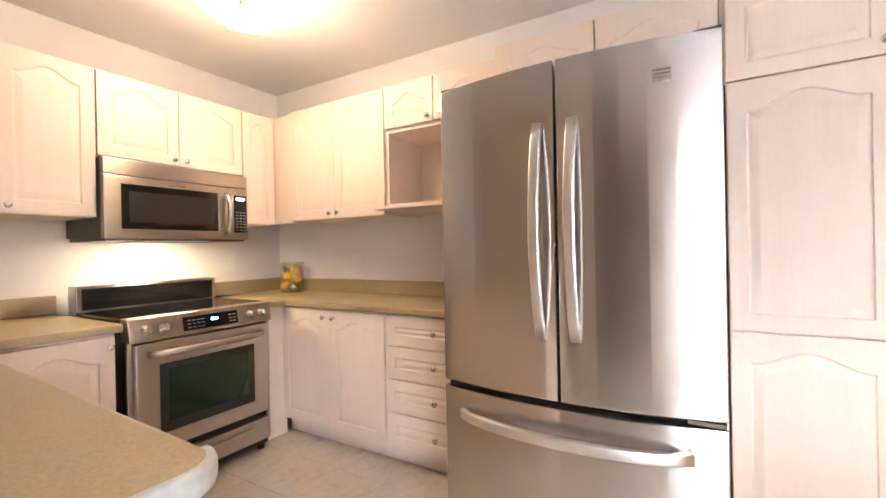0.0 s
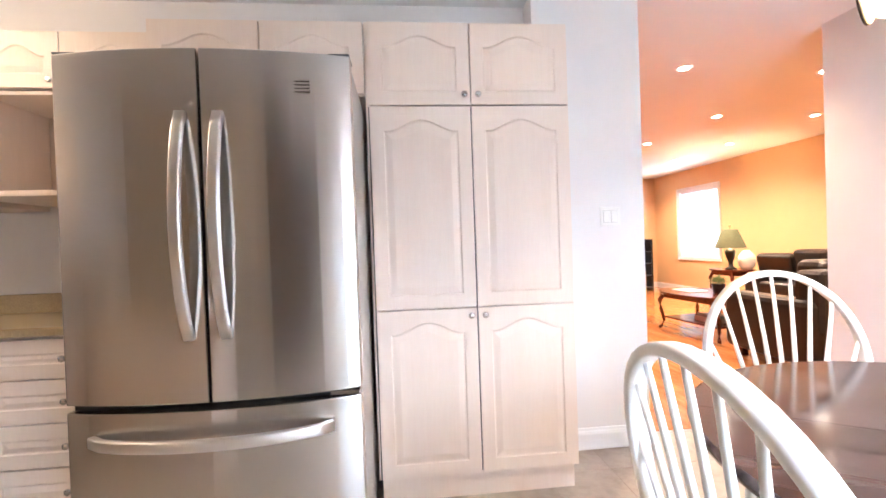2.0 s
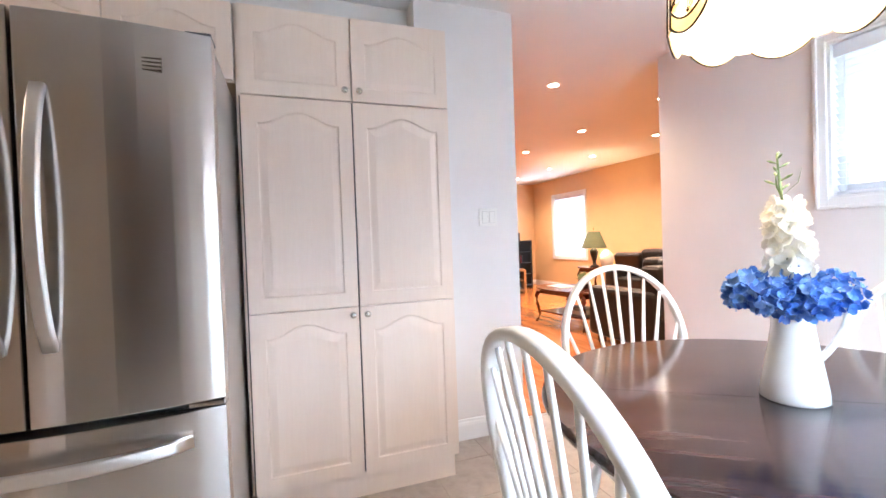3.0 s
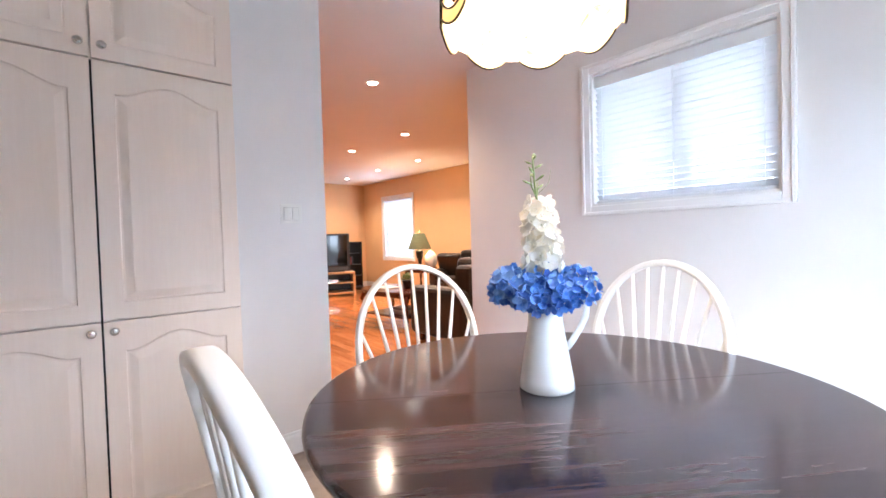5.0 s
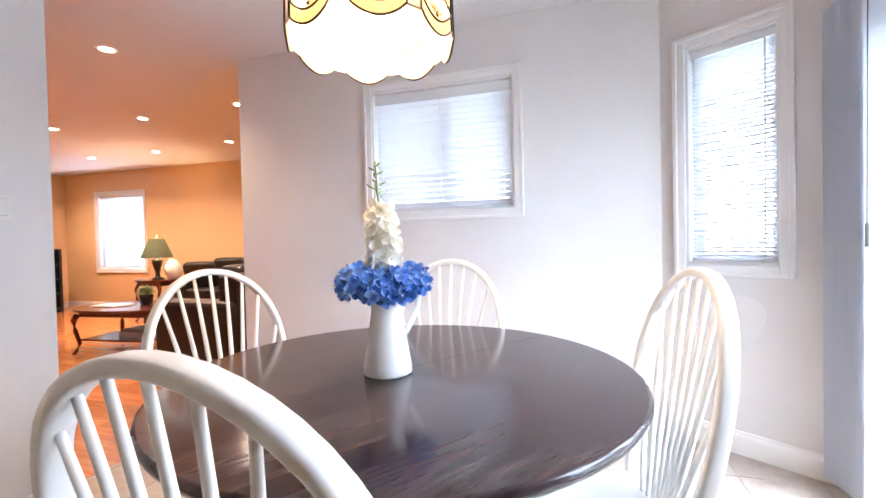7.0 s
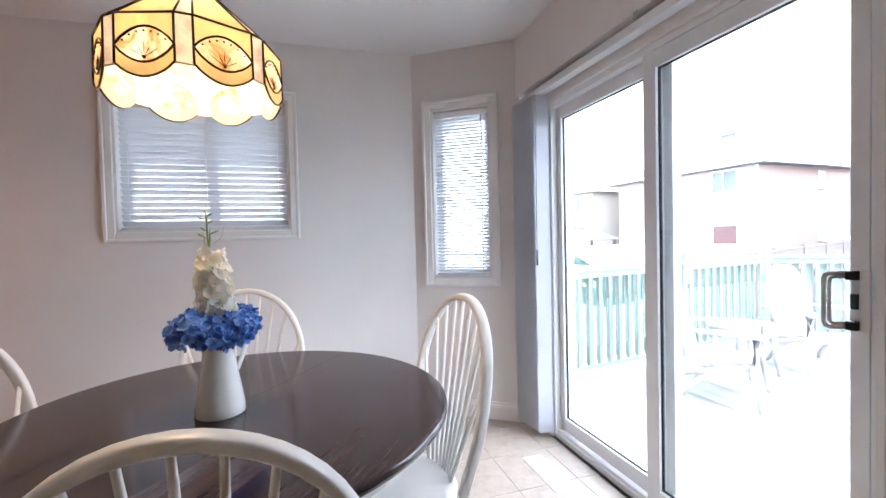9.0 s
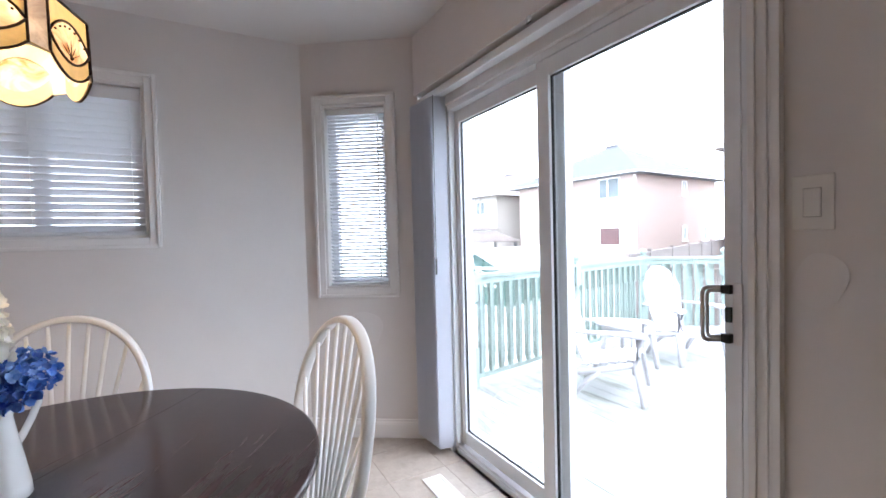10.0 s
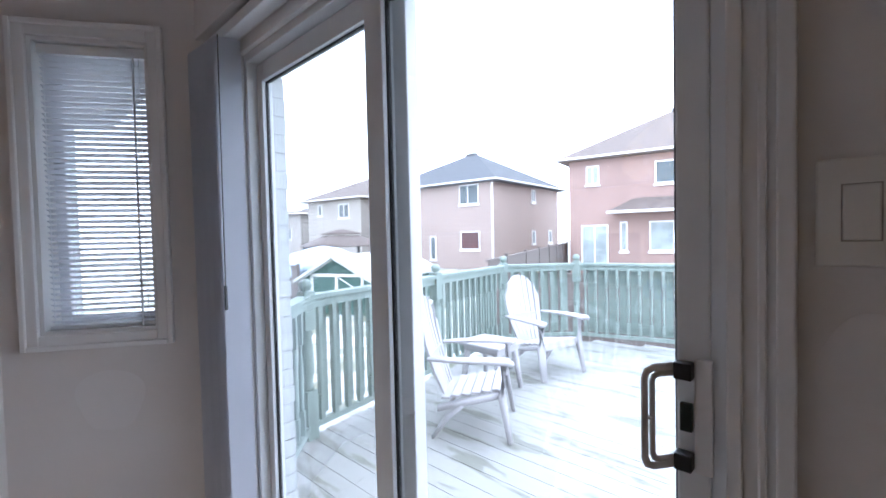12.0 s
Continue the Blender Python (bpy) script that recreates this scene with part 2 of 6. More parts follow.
def make_deck_mat():
    m, nt, p = material("white washed deck board with worn patches")
    info = nt.nodes.new("ShaderNodeObjectInfo")
    v = mapping(nt, (1.6, 8.0, 1), "Object")
    n = noise_tex(nt, v, 1.1, 6, 0.6, 0.6)
    f = noise_tex(nt, mapping(nt, (3, 40, 40)), 3, 4)
    c = ramp(nt, n, [(0.0, (0.392, 0.392, 0.386)), (0.55, (0.380, 0.380, 0.369)), (0.58, (0.207, 0.213, 0.179)), (0.8, (0.138, 0.138, 0.104))])
    c = mix(nt, 0.2, c, ramp(nt, f, [(0.4, (0.259, 0.259, 0.248)), (0.6, (0.415, 0.415, 0.415))]))
    nt.links.new(c, p.inputs["Base Color"])
    p.inputs["Roughness"].default_value = 0.6
    return m


def make_grass_mat():
    m, nt, p = material("grass and snow ground")
    v = mapping(nt, (1, 1, 1))
    c = ramp(nt, noise_tex(nt, v, 1.2, 8, 0.7), [(0.30, (0.11, 0.13, 0.08)), (0.45, (0.20, 0.21, 0.15)), (0.52, (0.55, 0.56, 0.55))])
    nt.links.new(c, p.inputs["Base Color"])
    p.inputs["Roughness"].default_value = 0.95
    return m


TILE = make_tile_mat()
GROUT = plain("grout, grey beige", (0.47, 0.415, 0.36), 0.9, vary=0.1, scale=30)
PLANKS = wood("orange hardwood plank", (0.42, 0.13, 0.035), (0.62, 0.25, 0.08), 0.2, (12, 1.0, 12), 2.5, coat=0.3, rand=0.18)
BRICK_R = make_brick_mat("red brick", (0.32, 0.20, 0.17), (0.37, 0.25, 0.215), (0.31, 0.26, 0.25))
BRICK_P = make_brick_mat("pink brown brick", (0.35, 0.262, 0.23), (0.39, 0.302, 0.268), (0.35, 0.30, 0.28))
BRICK_Y = make_brick_mat("buff brick", (0.379, 0.343, 0.306), (0.416, 0.379, 0.343), (0.367, 0.343, 0.318))
DECK = make_deck_mat()
GRASS = make_grass_mat()


# ---- mesh helpers ----
def box(bm, x0, y0, z0, x1, y1, z1, m=None, idx=0):
    vs = [bm.verts.new((x, y, z)) for z in (z0, z1) for y in (y0, y1) for x in (x0, x1)]
    for f in ((0, 2, 3, 1), (4, 5, 7, 6), (0, 1, 5, 4), (2, 6, 7, 3), (0, 4, 6, 2), (1, 3, 7, 5)):
        bm.faces.new([vs[i] for i in f]).material_index = idx
    if m is not None:
        for v in vs:
            v.co = m @ v.co
    return vs


def lathe(bm, profile, seg=20, m=None, cap=True):
    """Turns (radius, height) pairs about z."""
    rings = []
    for r, z in profile:
        ring = [bm.verts.new((r * math.cos(2 * math.pi * i / seg), r * math.sin(2 * math.pi * i / seg), z)) for i in range(seg)]
        rings.append(ring)
    for a, b in zip(rings, rings[1:]):
        for i in range(seg):
            bm.faces.new((a[i], a[(i + 1) % seg], b[(i + 1) % seg], b[i])).smooth = True
    if cap:
        bm.faces.new(list(reversed(rings[0])))
        bm.faces.new(rings[-1])
    if m is not None:
        for ring in rings:
            for v in ring:
                v.co = m @ v.co
    return rings


def tube(bm, pts, radius, seg=8, flat=1.0, up=(0, 0, 1), closed=False, sq=1.0):
    """Sweeps a round or flattened section along points. radius may be a list."""
    pts = [Vector(p) for p in pts]
    n = len(pts)
    rings = []
    sec = [(math.copysign(abs(math.cos(q)) ** sq, math.cos(q)), math.copysign(abs(math.sin(q)) ** sq, math.sin(q))) for q in [2 * math.pi * (k + 0.5 * (sq < 1)) / seg for k in range(seg)]]
    for i, p in enumerate(pts):
        a = pts[(i - 1) % n] if closed or i else pts[0]
        b = pts[(i + 1) % n] if closed or i < n - 1 else pts[-1]
        d = (b - a).normalized()
        side = d.cross(Vector(up))
        side = side.normalized() if side.length > 1e-4 else Vector((1, 0, 0))
        nor = side.cross(d).normalized()
        r = radius[i] if isinstance(radius, (list, tuple)) else radius
        rings.append([bm.verts.new(p + side * (r * cx) + nor * (r * flat * cy)) for cx, cy in sec])
    for a, b in zip(rings, rings[1:] + ([rings[0]] if closed else [])):
        for k in range(seg):
            bm.faces.new((a[k], a[(k + 1) % seg], b[(k + 1) % seg], b[k])).smooth = True
    if not closed:
        bm.faces.new(list(reversed(rings[0])))
        bm.faces.new(rings[-1])


def prism(bm, outline, z0, z1):
    """Extrudes a flat outline of (x, y) from z0 to z1."""
    a = [bm.verts.new((x, y, z0)) for x, y in outline]
    b = [bm.verts.new((x, y, z1)) for x, y in outline]
    n = len(outline)
    bm.faces.new(list(reversed(a)))
    bm.faces.new(b)
    for i in range(n):
        bm.faces.new((a[i], a[(i + 1) % n], b[(i + 1) % n], b[i]))


def finish(bm, name, mat, bevel=0.0, seg=2):
    bmesh.ops.recalc_face_normals(bm, faces=bm.faces)
    if bevel:
        edges = [e for e in bm.edges if len(e.link_faces) == 2 and e.calc_face_angle(0) > 0.6]
        bmesh.ops.bevel(bm, geom=edges, offset=bevel, segments=seg, profile=0.6, affect="EDGES", clamp_overlap=True)
    me = bpy.data.meshes.new(name)
    bm.to_mesh(me)
    bm.free()
    for mt in mat if isinstance(mat, (list, tuple)) else (mat,):
        me.materials.append(mt)
    return me


def part(name, bm, mat, parent, label="", bevel=0.0, m=None, seg=2):
    me = bm if isinstance(bm, bpy.types.Mesh) else finish(bm, name, mat, bevel, seg)
    ob = new(name, me)
    ob.parent = parent
    if m is not None:
        ob.matrix_basis = m
    return tagged(ob, label=label)


def thing(name, m, label, category, group=""):
    ob = new(name)
    ob.empty_display_size = 0.1
    ob.matrix_basis = m
    return tagged(ob, label=label, category=category, group=group)


def structure(name, bm, mat, label="", bevel=0.0, m=None):
    ob = new(name, finish(bm, name, mat, bevel))
    if m is not None:
        ob.matrix_basis = m
    return tagged(ob, label=label, kind="structure")


def B():
    return bmesh.new()


def boxes(*bs):
    bm = B()
    for b in bs:
        box(bm, *b)
    return bm


# ---- structure ----
CZ = 2.52
WN, WE, WS, WW = 3.90, 5.00, 0.43, -1.06   # inner faces of the kitchen walls
BX, BY = 4.575, 0.50                       # where the bay wall meets the door wall
BTOP = 1.12
FN, FE, FW = 10.95, 8.12, 1.9              # family room

structure("floor", boxes((WW - 0.2, BY - 0.3, -0.12, WE + 0.2, 3.90, -0.0025)), GROUT, "grey beige grout bed of the tiled kitchen floor")
structure("floor_family_room", boxes((FW - 0.2, 3.90, -0.12, FE + 0.2, FN + 0.2, -0.006)), GROUT, "subfloor under orange hardwood planks")
structure("ceiling", boxes((WW - 0.2, 0.20, CZ, FE + 0.2, FN + 0.2, CZ + 0.15)), CEIL, "smooth white ceiling")
structure("wall_north", boxes((WW - 0.15, WN, -0.1, 2.96, WN + 0.14, CZ)), WALL, "off-white painted kitchen wall behind cabinets")
structure("wall_stub", boxes((2.96, 3.76, -0.1, 3.575, 3.90, CZ)), WALL, "off-white wall stub beside the pantry")
structure("wall_west", boxes((WW - 0.15, WS - 0.15, -0.1, WW, WN, CZ)), WALL, "off-white painted wall behind the range")
bm = B()   # east wall with its window opening
W1Y0, W1Y1, W1Z0, W1Z1 = 1.952, 2.923, 1.315, 2.146
for b in ((WE, BTOP, -0.1, WE + 0.2, W1Y0, CZ), (WE, W1Y1, -0.1, WE + 0.2, 4.03, CZ), (WE, W1Y0, -0.1, WE + 0.2, W1Y1, W1Z0), (WE, W1Y0, W1Z1, WE + 0.2, W1Y1, CZ)):
    box(bm, *b)
structure("wall_east", bm, WALL, "off-white painted wall with a wide window")
bay_dir = Vector((BX - WE, BY - BTOP, 0))
BAYL = bay_dir.length
BAY = Matrix.Translation((WE, BTOP, 0)) @ Matrix.Rotation(math.atan2(bay_dir.y, bay_dir.x), 4, "Z")
W2A, W2B, W2Z0, W2Z1 = 0.134, 0.550, 0.962, 2.126
bm = B()   # bay wall in its own frame: x along, +y outside
for b in ((-0.05, 0, -0.1, W2A, 0.2, CZ), (W2B, 0, -0.1, BAYL, 0.2, CZ), (W2A, 0, -0.1, W2B, 0.2, W2Z0), (W2A, 0, W2Z1, W2B, 0.2, CZ)):
    box(bm, *b)
structure("wall_bay", bm, WALL, "angled off-white wall with a narrow window", m=BAY)
DX0, DX1, DZ = 2.745, 4.335, 2.035
bm = B()
for b in ((DX1, WS - 0.10, -0.1, BX + 0.02, WS, CZ), (2.40, WS - 0.2, -0.1, DX0, WS, CZ), (DX0, WS - 0.2, DZ, DX1, WS, CZ)):
    box(bm, *b)
structure("wall_south", bm, WALL, "off-white wall with the patio door")
# Unseen closing wall; its beige is set by what the refrigerator's left door mirrors.
structure("wall_south_west", boxes((WW, WS - 0.2, -0.1, 1.55, WS, CZ)), plain("beige, reflection tone", (0.50, 0.43, 0.35), 0.5, vary=0.06, scale=1.5), "unseen beige wall behind the peninsula, toned for the refrigerator's reflection")
# Unseen stretch, coloured dark so the refrigerator's right door mirrors something dark.
structure("wall_south_reflection_dark", boxes((1.55, WS - 0.2, -0.1, 2.40, WS, CZ)), plain("dark taupe, reflection darkener", (0.13, 0.10, 0.085), 0.5, vary=0.1, scale=1.5), "unseen dark wall section added to darken the refrigerator's reflection")
structure("wall_exterior_south", boxes((DX1 + 0.14, WS - 0.22, -0.7, BX + 0.03, WS - 0.102, CZ)), make_brick_mat("pale painted brick", (0.50, 0.49, 0.47), (0.58, 0.57, 0.55), (0.42, 0.42, 0.42)), "pale brick outer face beside the patio door")
structure("wall_bulkhead", boxes((1.9, WS, 2.15, 4.60, 0.52, CZ)), WALL, "off-white bulkhead over the patio door blinds")
structure("wall_family_east", boxes((FE, 4.03, -0.1, FE + 0.2, 8.95, CZ), (FE, 10.08, -0.1, FE + 0.2, FN, CZ), (FE, 8.95, -0.1, FE + 0.2, 10.08, 0.72), (FE, 8.95, 2.1, FE + 0.2, 10.08, CZ)), ORANGE, "apricot family room wall with a window")
structure("wall_family_north", boxes((FW, FN, -0.1, FE + 0.2, FN + 0.15, CZ)), ORANGE, "apricot far wall")
structure("wall_family_west", boxes((FW - 0.15, WN + 0.14, -0.1, FW, FN, CZ)), ORANGE, "apricot wall")
structure("wall_family_south", boxes((WE + 0.2, 3.90, -0.1, FE, 4.03, CZ)), ORANGE, "apricot return wall")


def skirting(name, x0, y0, x1, y1, label):
    """A moulded board against a wall; the room lies to the board's right going from 0 to 1."""
    d = Vector((x1 - x0, y1 - y0, 0))
    m = Matrix.Translation((x0, y0, 0)) @ Matrix.Rotation(math.atan2(d.y, d.x), 4, "Z")
    bm = B()
    prof = [(0, 0), (-0.016, 0), (-0.016, 0.085), (-0.012, 0.098), (-0.008, 0.102), (-0.006, 0.115), (0, 0.118)]
    a = [bm.verts.new((0, y, z)) for y, z in prof]
    b = [bm.verts.new((d.length, y, z)) for y, z in prof]
    bm.faces.new(a)
    bm.faces.new(list(reversed(b)))
    for i in range(len(prof)):
        j = (i + 1) % len(prof)
        bm.faces.new((a[i], b[i], b[j], a[j]))
    ob = structure(name, bm, TRIM, label, m=m)
    return ob


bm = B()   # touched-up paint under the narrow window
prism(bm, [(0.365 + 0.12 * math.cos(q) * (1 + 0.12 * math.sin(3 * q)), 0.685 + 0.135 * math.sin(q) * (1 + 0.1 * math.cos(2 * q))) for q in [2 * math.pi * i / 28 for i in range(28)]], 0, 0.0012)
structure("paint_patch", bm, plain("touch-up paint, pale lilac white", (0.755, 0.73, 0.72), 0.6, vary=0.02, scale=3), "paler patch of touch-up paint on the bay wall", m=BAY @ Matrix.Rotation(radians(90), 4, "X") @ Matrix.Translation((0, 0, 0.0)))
bm = B()
prism(bm, [(0.052 * math.cos(q) * (1 + 0.15 * math.sin(2 * q)), 0.066 * math.sin(q)) for q in [2 * math.pi * i / 28 for i in range(28)]], 0, 0.0012)
structure("paint_patch", bm, bpy.data.materials["touch-up paint, pale lilac white"], "paler patch of touch-up paint under the light switch", m=Matrix.Translation((2.60, WS, 1.15)) @ Matrix.Rotation(radians(-90), 4, "X"))
br_ = thing("blind_bracket", pose(3.495, 0.521, 2.13), "small metal blind bracket on the bulkhead's lower edge", "bracket")
part("plate", boxes((-0.012, 0, -0.008, 0.012, 0.004, 0.022)), CHROME, br_, bevel=0.001)
part("clip", boxes((-0.008, 0.004, -0.012, 0.008, 0.012, -0.004)), CHROME, br_, bevel=0.001)
bj = new("brick_jamb")
bj.matrix_basis = pose(DX1 + 0.004, WS - 0.225, 0)
tagged(bj, label="pale brick reveal outside the patio door", kind="structure")
BRJ = finish(boxes((0, 0.06, 0.004, 0.10, 0.115, 0.071)), "brick", make_brick_mat("pale painted brick reveal", (0.52, 0.54, 0.52), (0.58, 0.60, 0.58), (0.5, 0.5, 0.5)))
for i in range(27):
    part("brick", BRJ, None, bj, m=pose(-0.003 * (i % 2), 0.002 * (i % 3), 0.075 * i - 0.05))
part("mortar", boxes((0.004, 0.064, -0.06, 0.10, 0.112, 1.99)), plain("pale mortar", (0.45, 0.46, 0.46), 0.9), bj)


skirting("baseboard", 3.0, 3.76, 3.575, 3.76, "white moulded baseboard under the switch")
skirting("baseboard", WE, 4.03, WE, BTOP, "white moulded baseboard on the window wall")
skirting("baseboard", WE, BTOP, BX, BY, "white moulded baseboard on the bay wall")
skirting("baseboard", 2.68, WS, WW, WS, "white moulded baseboard beside the patio door")
skirting("baseboard", FE, FN, FE, 4.03, "white baseboard in the family room")
skirting("baseboard", FW, FN, FE, FN, "white baseboard in the family room")


# ---- windows ----
def window(name, w, h, m, label, slat, tilt, divided=None, wand=True, vinyl=None):
    """A cased window with a horizontal blind; local x along the wall from the opening's corner, +y outside, z from the sill."""
    win = new(name)
    win.matrix_basis = m
    tagged(win, label=label, kind="structure")
    cw = 0.052
    bm = B()
    for b in ((-cw, -0.016, -cw, 0, 0, h + cw), (w, -0.016, -cw, w + cw, 0, h + cw), (0, -0.016, h, w, 0, h + cw), (0, -0.016, -cw, w, 0, 0)):
        box(bm, *b)
    for b in ((-cw - 0.006, -0.026, -cw - 0.006, -cw + 0.014, 0, h + cw + 0.006), (w + cw - 0.014, -0.026, -cw - 0.006, w + cw + 0.006, 0, h + cw + 0.006),
              (-cw + 0.014, -0.026, h + cw - 0.014, w + cw - 0.014, 0, h + cw + 0.006), (-cw + 0.014, -0.026, -cw - 0.006, w + cw - 0.014, 0, -cw + 0.014)):
        box(bm, *b)
    part("casing", bm, TRIM, win, bevel=0.003, seg=1)
    j = 0.014
    part("jamb", boxes((0, 0, 0, j, 0.13, h), (w - j, 0, 0, w, 0.13, h), (j, 0, h - j, w - j, 0.13, h), (j, 0, 0, w - j, 0.13, j)), TRIM, win)
    fr = 0.04
    bm = boxes((j, 0.10, j, j + fr, 0.16, h - j), (w - j - fr, 0.10, j, w - j, 0.16, h - j), (j + fr, 0.10, h - j - fr, w - j - fr, 0.16, h - j), (j + fr, 0.10, j, w - j - fr, 0.16, j + fr))
    if divided:
        box(bm, w * divided - 0.03, 0.105, j + fr, w * divided + 0.03, 0.155, h - j - fr)
    part("window_frame", bm, VINYL, win, bevel=0.003, seg=1)
    pane = part("pane", boxes((j + fr, 0.127, j + fr, w - j - fr, 0.132, h - j - fr)), GLASS, win)
    pane.visible_shadow = False
    part("head_rail", boxes((j + 0.004, 0.02, h - j - (0.075 if 0.6 < w < 1 else 0.045), w - j - 0.004, 0.065, h - j - 0.004)), VINYL, win, bevel=0.004)
    bot = j + 0.003
    part("bottom_rail", boxes((j + 0.006, 0.022, bot, w - j - 0.006, 0.062, bot + 0.014)), VINYL, win, bevel=0.003)
    bm = B()
    box(bm, j + 0.006, -slat / 2, -0.0012, w - j - 0.006, slat / 2, 0.0012)
    me = finish(bm, "slat", vinyl or SLATVINYL)
    z, k = bot + 0.014 + slat * 0.5, 0
    rnd = random.Random(len(name) * 7 + int(w * 100))
    pitch_ = slat * 0.86
    while z < h - j - (0.07 if 0.6 < w < 1 else 0.038):
        sl = part("slat", me, None, win, m=Matrix.Translation((0, 0.042, z)) @ Matrix.Rotation(radians(tilt + rnd.uniform(-2.0, 2.0)), 4, "X"))
        z += pitch_
    bm = B()
    for fx in ((0.1, 0.9) if w < 0.6 else (0.07, 0.5, 0.93)):
        box(bm, w * fx - 0.001, 0.016, bot, w * fx + 0.001, 0.018, h - j - 0.04)
    part("cord", bm, VINYL, win)
    if wand:
        bm = B()
        tube(bm, [(w - 0.06, 0.012, h - 0.06), (w - 0.062, 0.010, 0.01)], 0.004, 6)
        part("wand", bm, VINYL, win)
    return win


EASTM = Matrix.Translation((WE, W1Y1, W1Z0)) @ Matrix.Rotation(radians(-90), 4, "Z")
window("window_1", W1Y1 - W1Y0, W1Z1 - W1Z0, EASTM, "wide white cased window with a half-closed horizontal blind", 0.044, -46, 0.52, False)
window("window_2", W2B - W2A, W2Z1 - W2Z0, BAY @ Matrix.Translation((W2A, 0, W2Z0)), "narrow white cased window with an open mini blind", 0.026, -27)
window("window_3", 1.13, 1.38, Matrix.Translation((FE, 10.08, 0.72)) @ Matrix.Rotation(radians(-90), 4, "Z"), "white cased family room window with a blind", 0.05, -54, None, False, blind_mat("cream blind vinyl", (0.60, 0.60, 0.62), 0.06))


# ---- patio door ----
HANDLEMAT = plain("grey satin metal", (0.80, 0.78, 0.77), 0.4, 0.1)
door = new("door_1")
door.matrix_basis = pose(DX0, WS, 0)
tagged(door, label="white vinyl sliding patio door, closed, onto a deck", kind="structure")
W_, H_ = DX1 - DX0, DZ
bm = B()
for b in ((-0.075, 0, 0, 0, 0.012, H_ + 0.075), (W_, 0, 0, W_ + 0.075, 0.012, H_ + 0.075), (0, 0, H_, W_, 0.012, H_ + 0.075),
          (-0.075, 0.012, 0, -0.055, 0.024, H_ + 0.075), (-0.045, 0.012, 0, -0.035, 0.018, H_ + 0.075), (-0.018, 0.012, 0, 0, 0.02, H_ + 0.03),
          (W_ + 0.055, 0.012, 0, W_ + 0.075, 0.024, H_ + 0.075), (W_, 0.012, 0, W_ + 0.018, 0.02, H_ + 0.03),
          (-0.055, 0.012, H_ + 0.055, W_ + 0.055, 0.024, H_ + 0.075), (0, 0.012, H_, W_, 0.02, H_ + 0.018)):
    box(bm, *b)
part("casing", bm, TRIM, door, bevel=0.004, seg=2)
f = 0.022
part("door_frame", boxes((0, -0.10, 0.02, f, 0, H_), (W_ - f, -0.10, 0.02, W_, 0, H_), (f, -0.10, H_ - 0.03, W_ - f, 0, H_), (f, -0.10, 0.0, W_ - f, 0, 0.03), (f, -0.02, 0.03, W_ - f, -0.01, 0.05), (f, -0.09, 0.03, W_ - f, -0.08, 0.05)), VINYL, door, bevel=0.002, seg=1)


def sash(x0, x1, y, label, st, st2):
    z0, z1 = 0.05, H_ - 0.035
    s = part("sash", boxes((x0, y - 0.02, z0, x0 + st, y + 0.02, z1), (x1 - st2, y - 0.02, z0, x1, y + 0.02, z1), (x0 + st, y - 0.02, z1 - 0.070, x1 - st2, y + 0.02, z1), (x0 + st, y - 0.02, z0, x1 - st2, y + 0.02, z0 + 0.078)), VINYL, door, label, bevel=0.004)
    a, b, c, d = x0 + st, x1 - st2, z0 + 0.078, z1 - 0.070
    g = 0.005
    part("gasket", boxes((a, y - 0.006, c, a + g, y + 0.006, d), (b - g, y - 0.006, c, b, y + 0.006, d), (a + g, y - 0.006, d - g, b - g, y + 0.006, d), (a + g, y - 0.006, c, b - g, y + 0.006, c + g)), BLACKSEAL, s)
    p = part("pane", boxes((a + g, y - 0.003, c + g, b - g, y + 0.003, d - g)), GLASS, s, "clear glass")
    p.visible_shadow = False
    return s


slide = sash(f, 0.818, -0.018, "sliding sash", 0.045, 0.072)
fixed = sash(0.698, W_ - f, -0.058, "fixed sash", 0.085, 0.045)
# the handle: a flat slotted loop on black feet, with a long plate behind
hz, hh, hx = 1.045, 0.073, f + 0.030
hn = (-0.81, 0.59, 0)


def handle_loop(q, r):
    u1, z1 = 0.072 - q, hh - q * 0.75
    k_ = 0.014 - q * 0.3
    us = [(0.0, z1), (u1 - k_, z1), (u1 - k_ * 0.3, z1 - k_ * 0.3), (u1, z1 - k_), (u1, 0), (u1, -z1 + k_), (u1 - k_ * 0.3, -z1 + k_ * 0.3), (u1 - k_, -z1), (0.0, -z1)]
    bm = B()
    tube(bm, [(hx + 0.59 * u, 0.81 * u, hz + z) for u, z in us], r, 8, 0.4, up=hn)
    return bm


hd_ = part("door_handle", handle_loop(0.0, 0.0062), HANDLEMAT, slide, "flat slotted grey loop handle")
part("inner_loop", handle_loop(0.0125, 0.0052), HANDLEMAT, hd_)
bm = B()
tube(bm, [(hx + 0.59 * u, 0.81 * u, hz) for u in (0.058, 0.072)], 0.0035, 6, 0.6, up=hn)
part("bridge", bm, HANDLEMAT, hd_)
for z0_, z1_ in ((hh - 0.018, hh + 0.007), (-hh - 0.007, -hh + 0.018)):
    part("handle_foot", boxes((hx - 0.010, 0.004, hz + z0_, hx + 0.014, 0.024, hz + z1_)), BLACK, slide, "black handle foot", bevel=0.002)
part("lock_tab", boxes((hx - 0.008, 0.004, hz - 0.024, hx + 0.008, 0.014, hz + 0.018)), plain("dark green black plastic", (0.010, 0.022, 0.018), 0.3), slide, "dark lock tab", bevel=0.002)
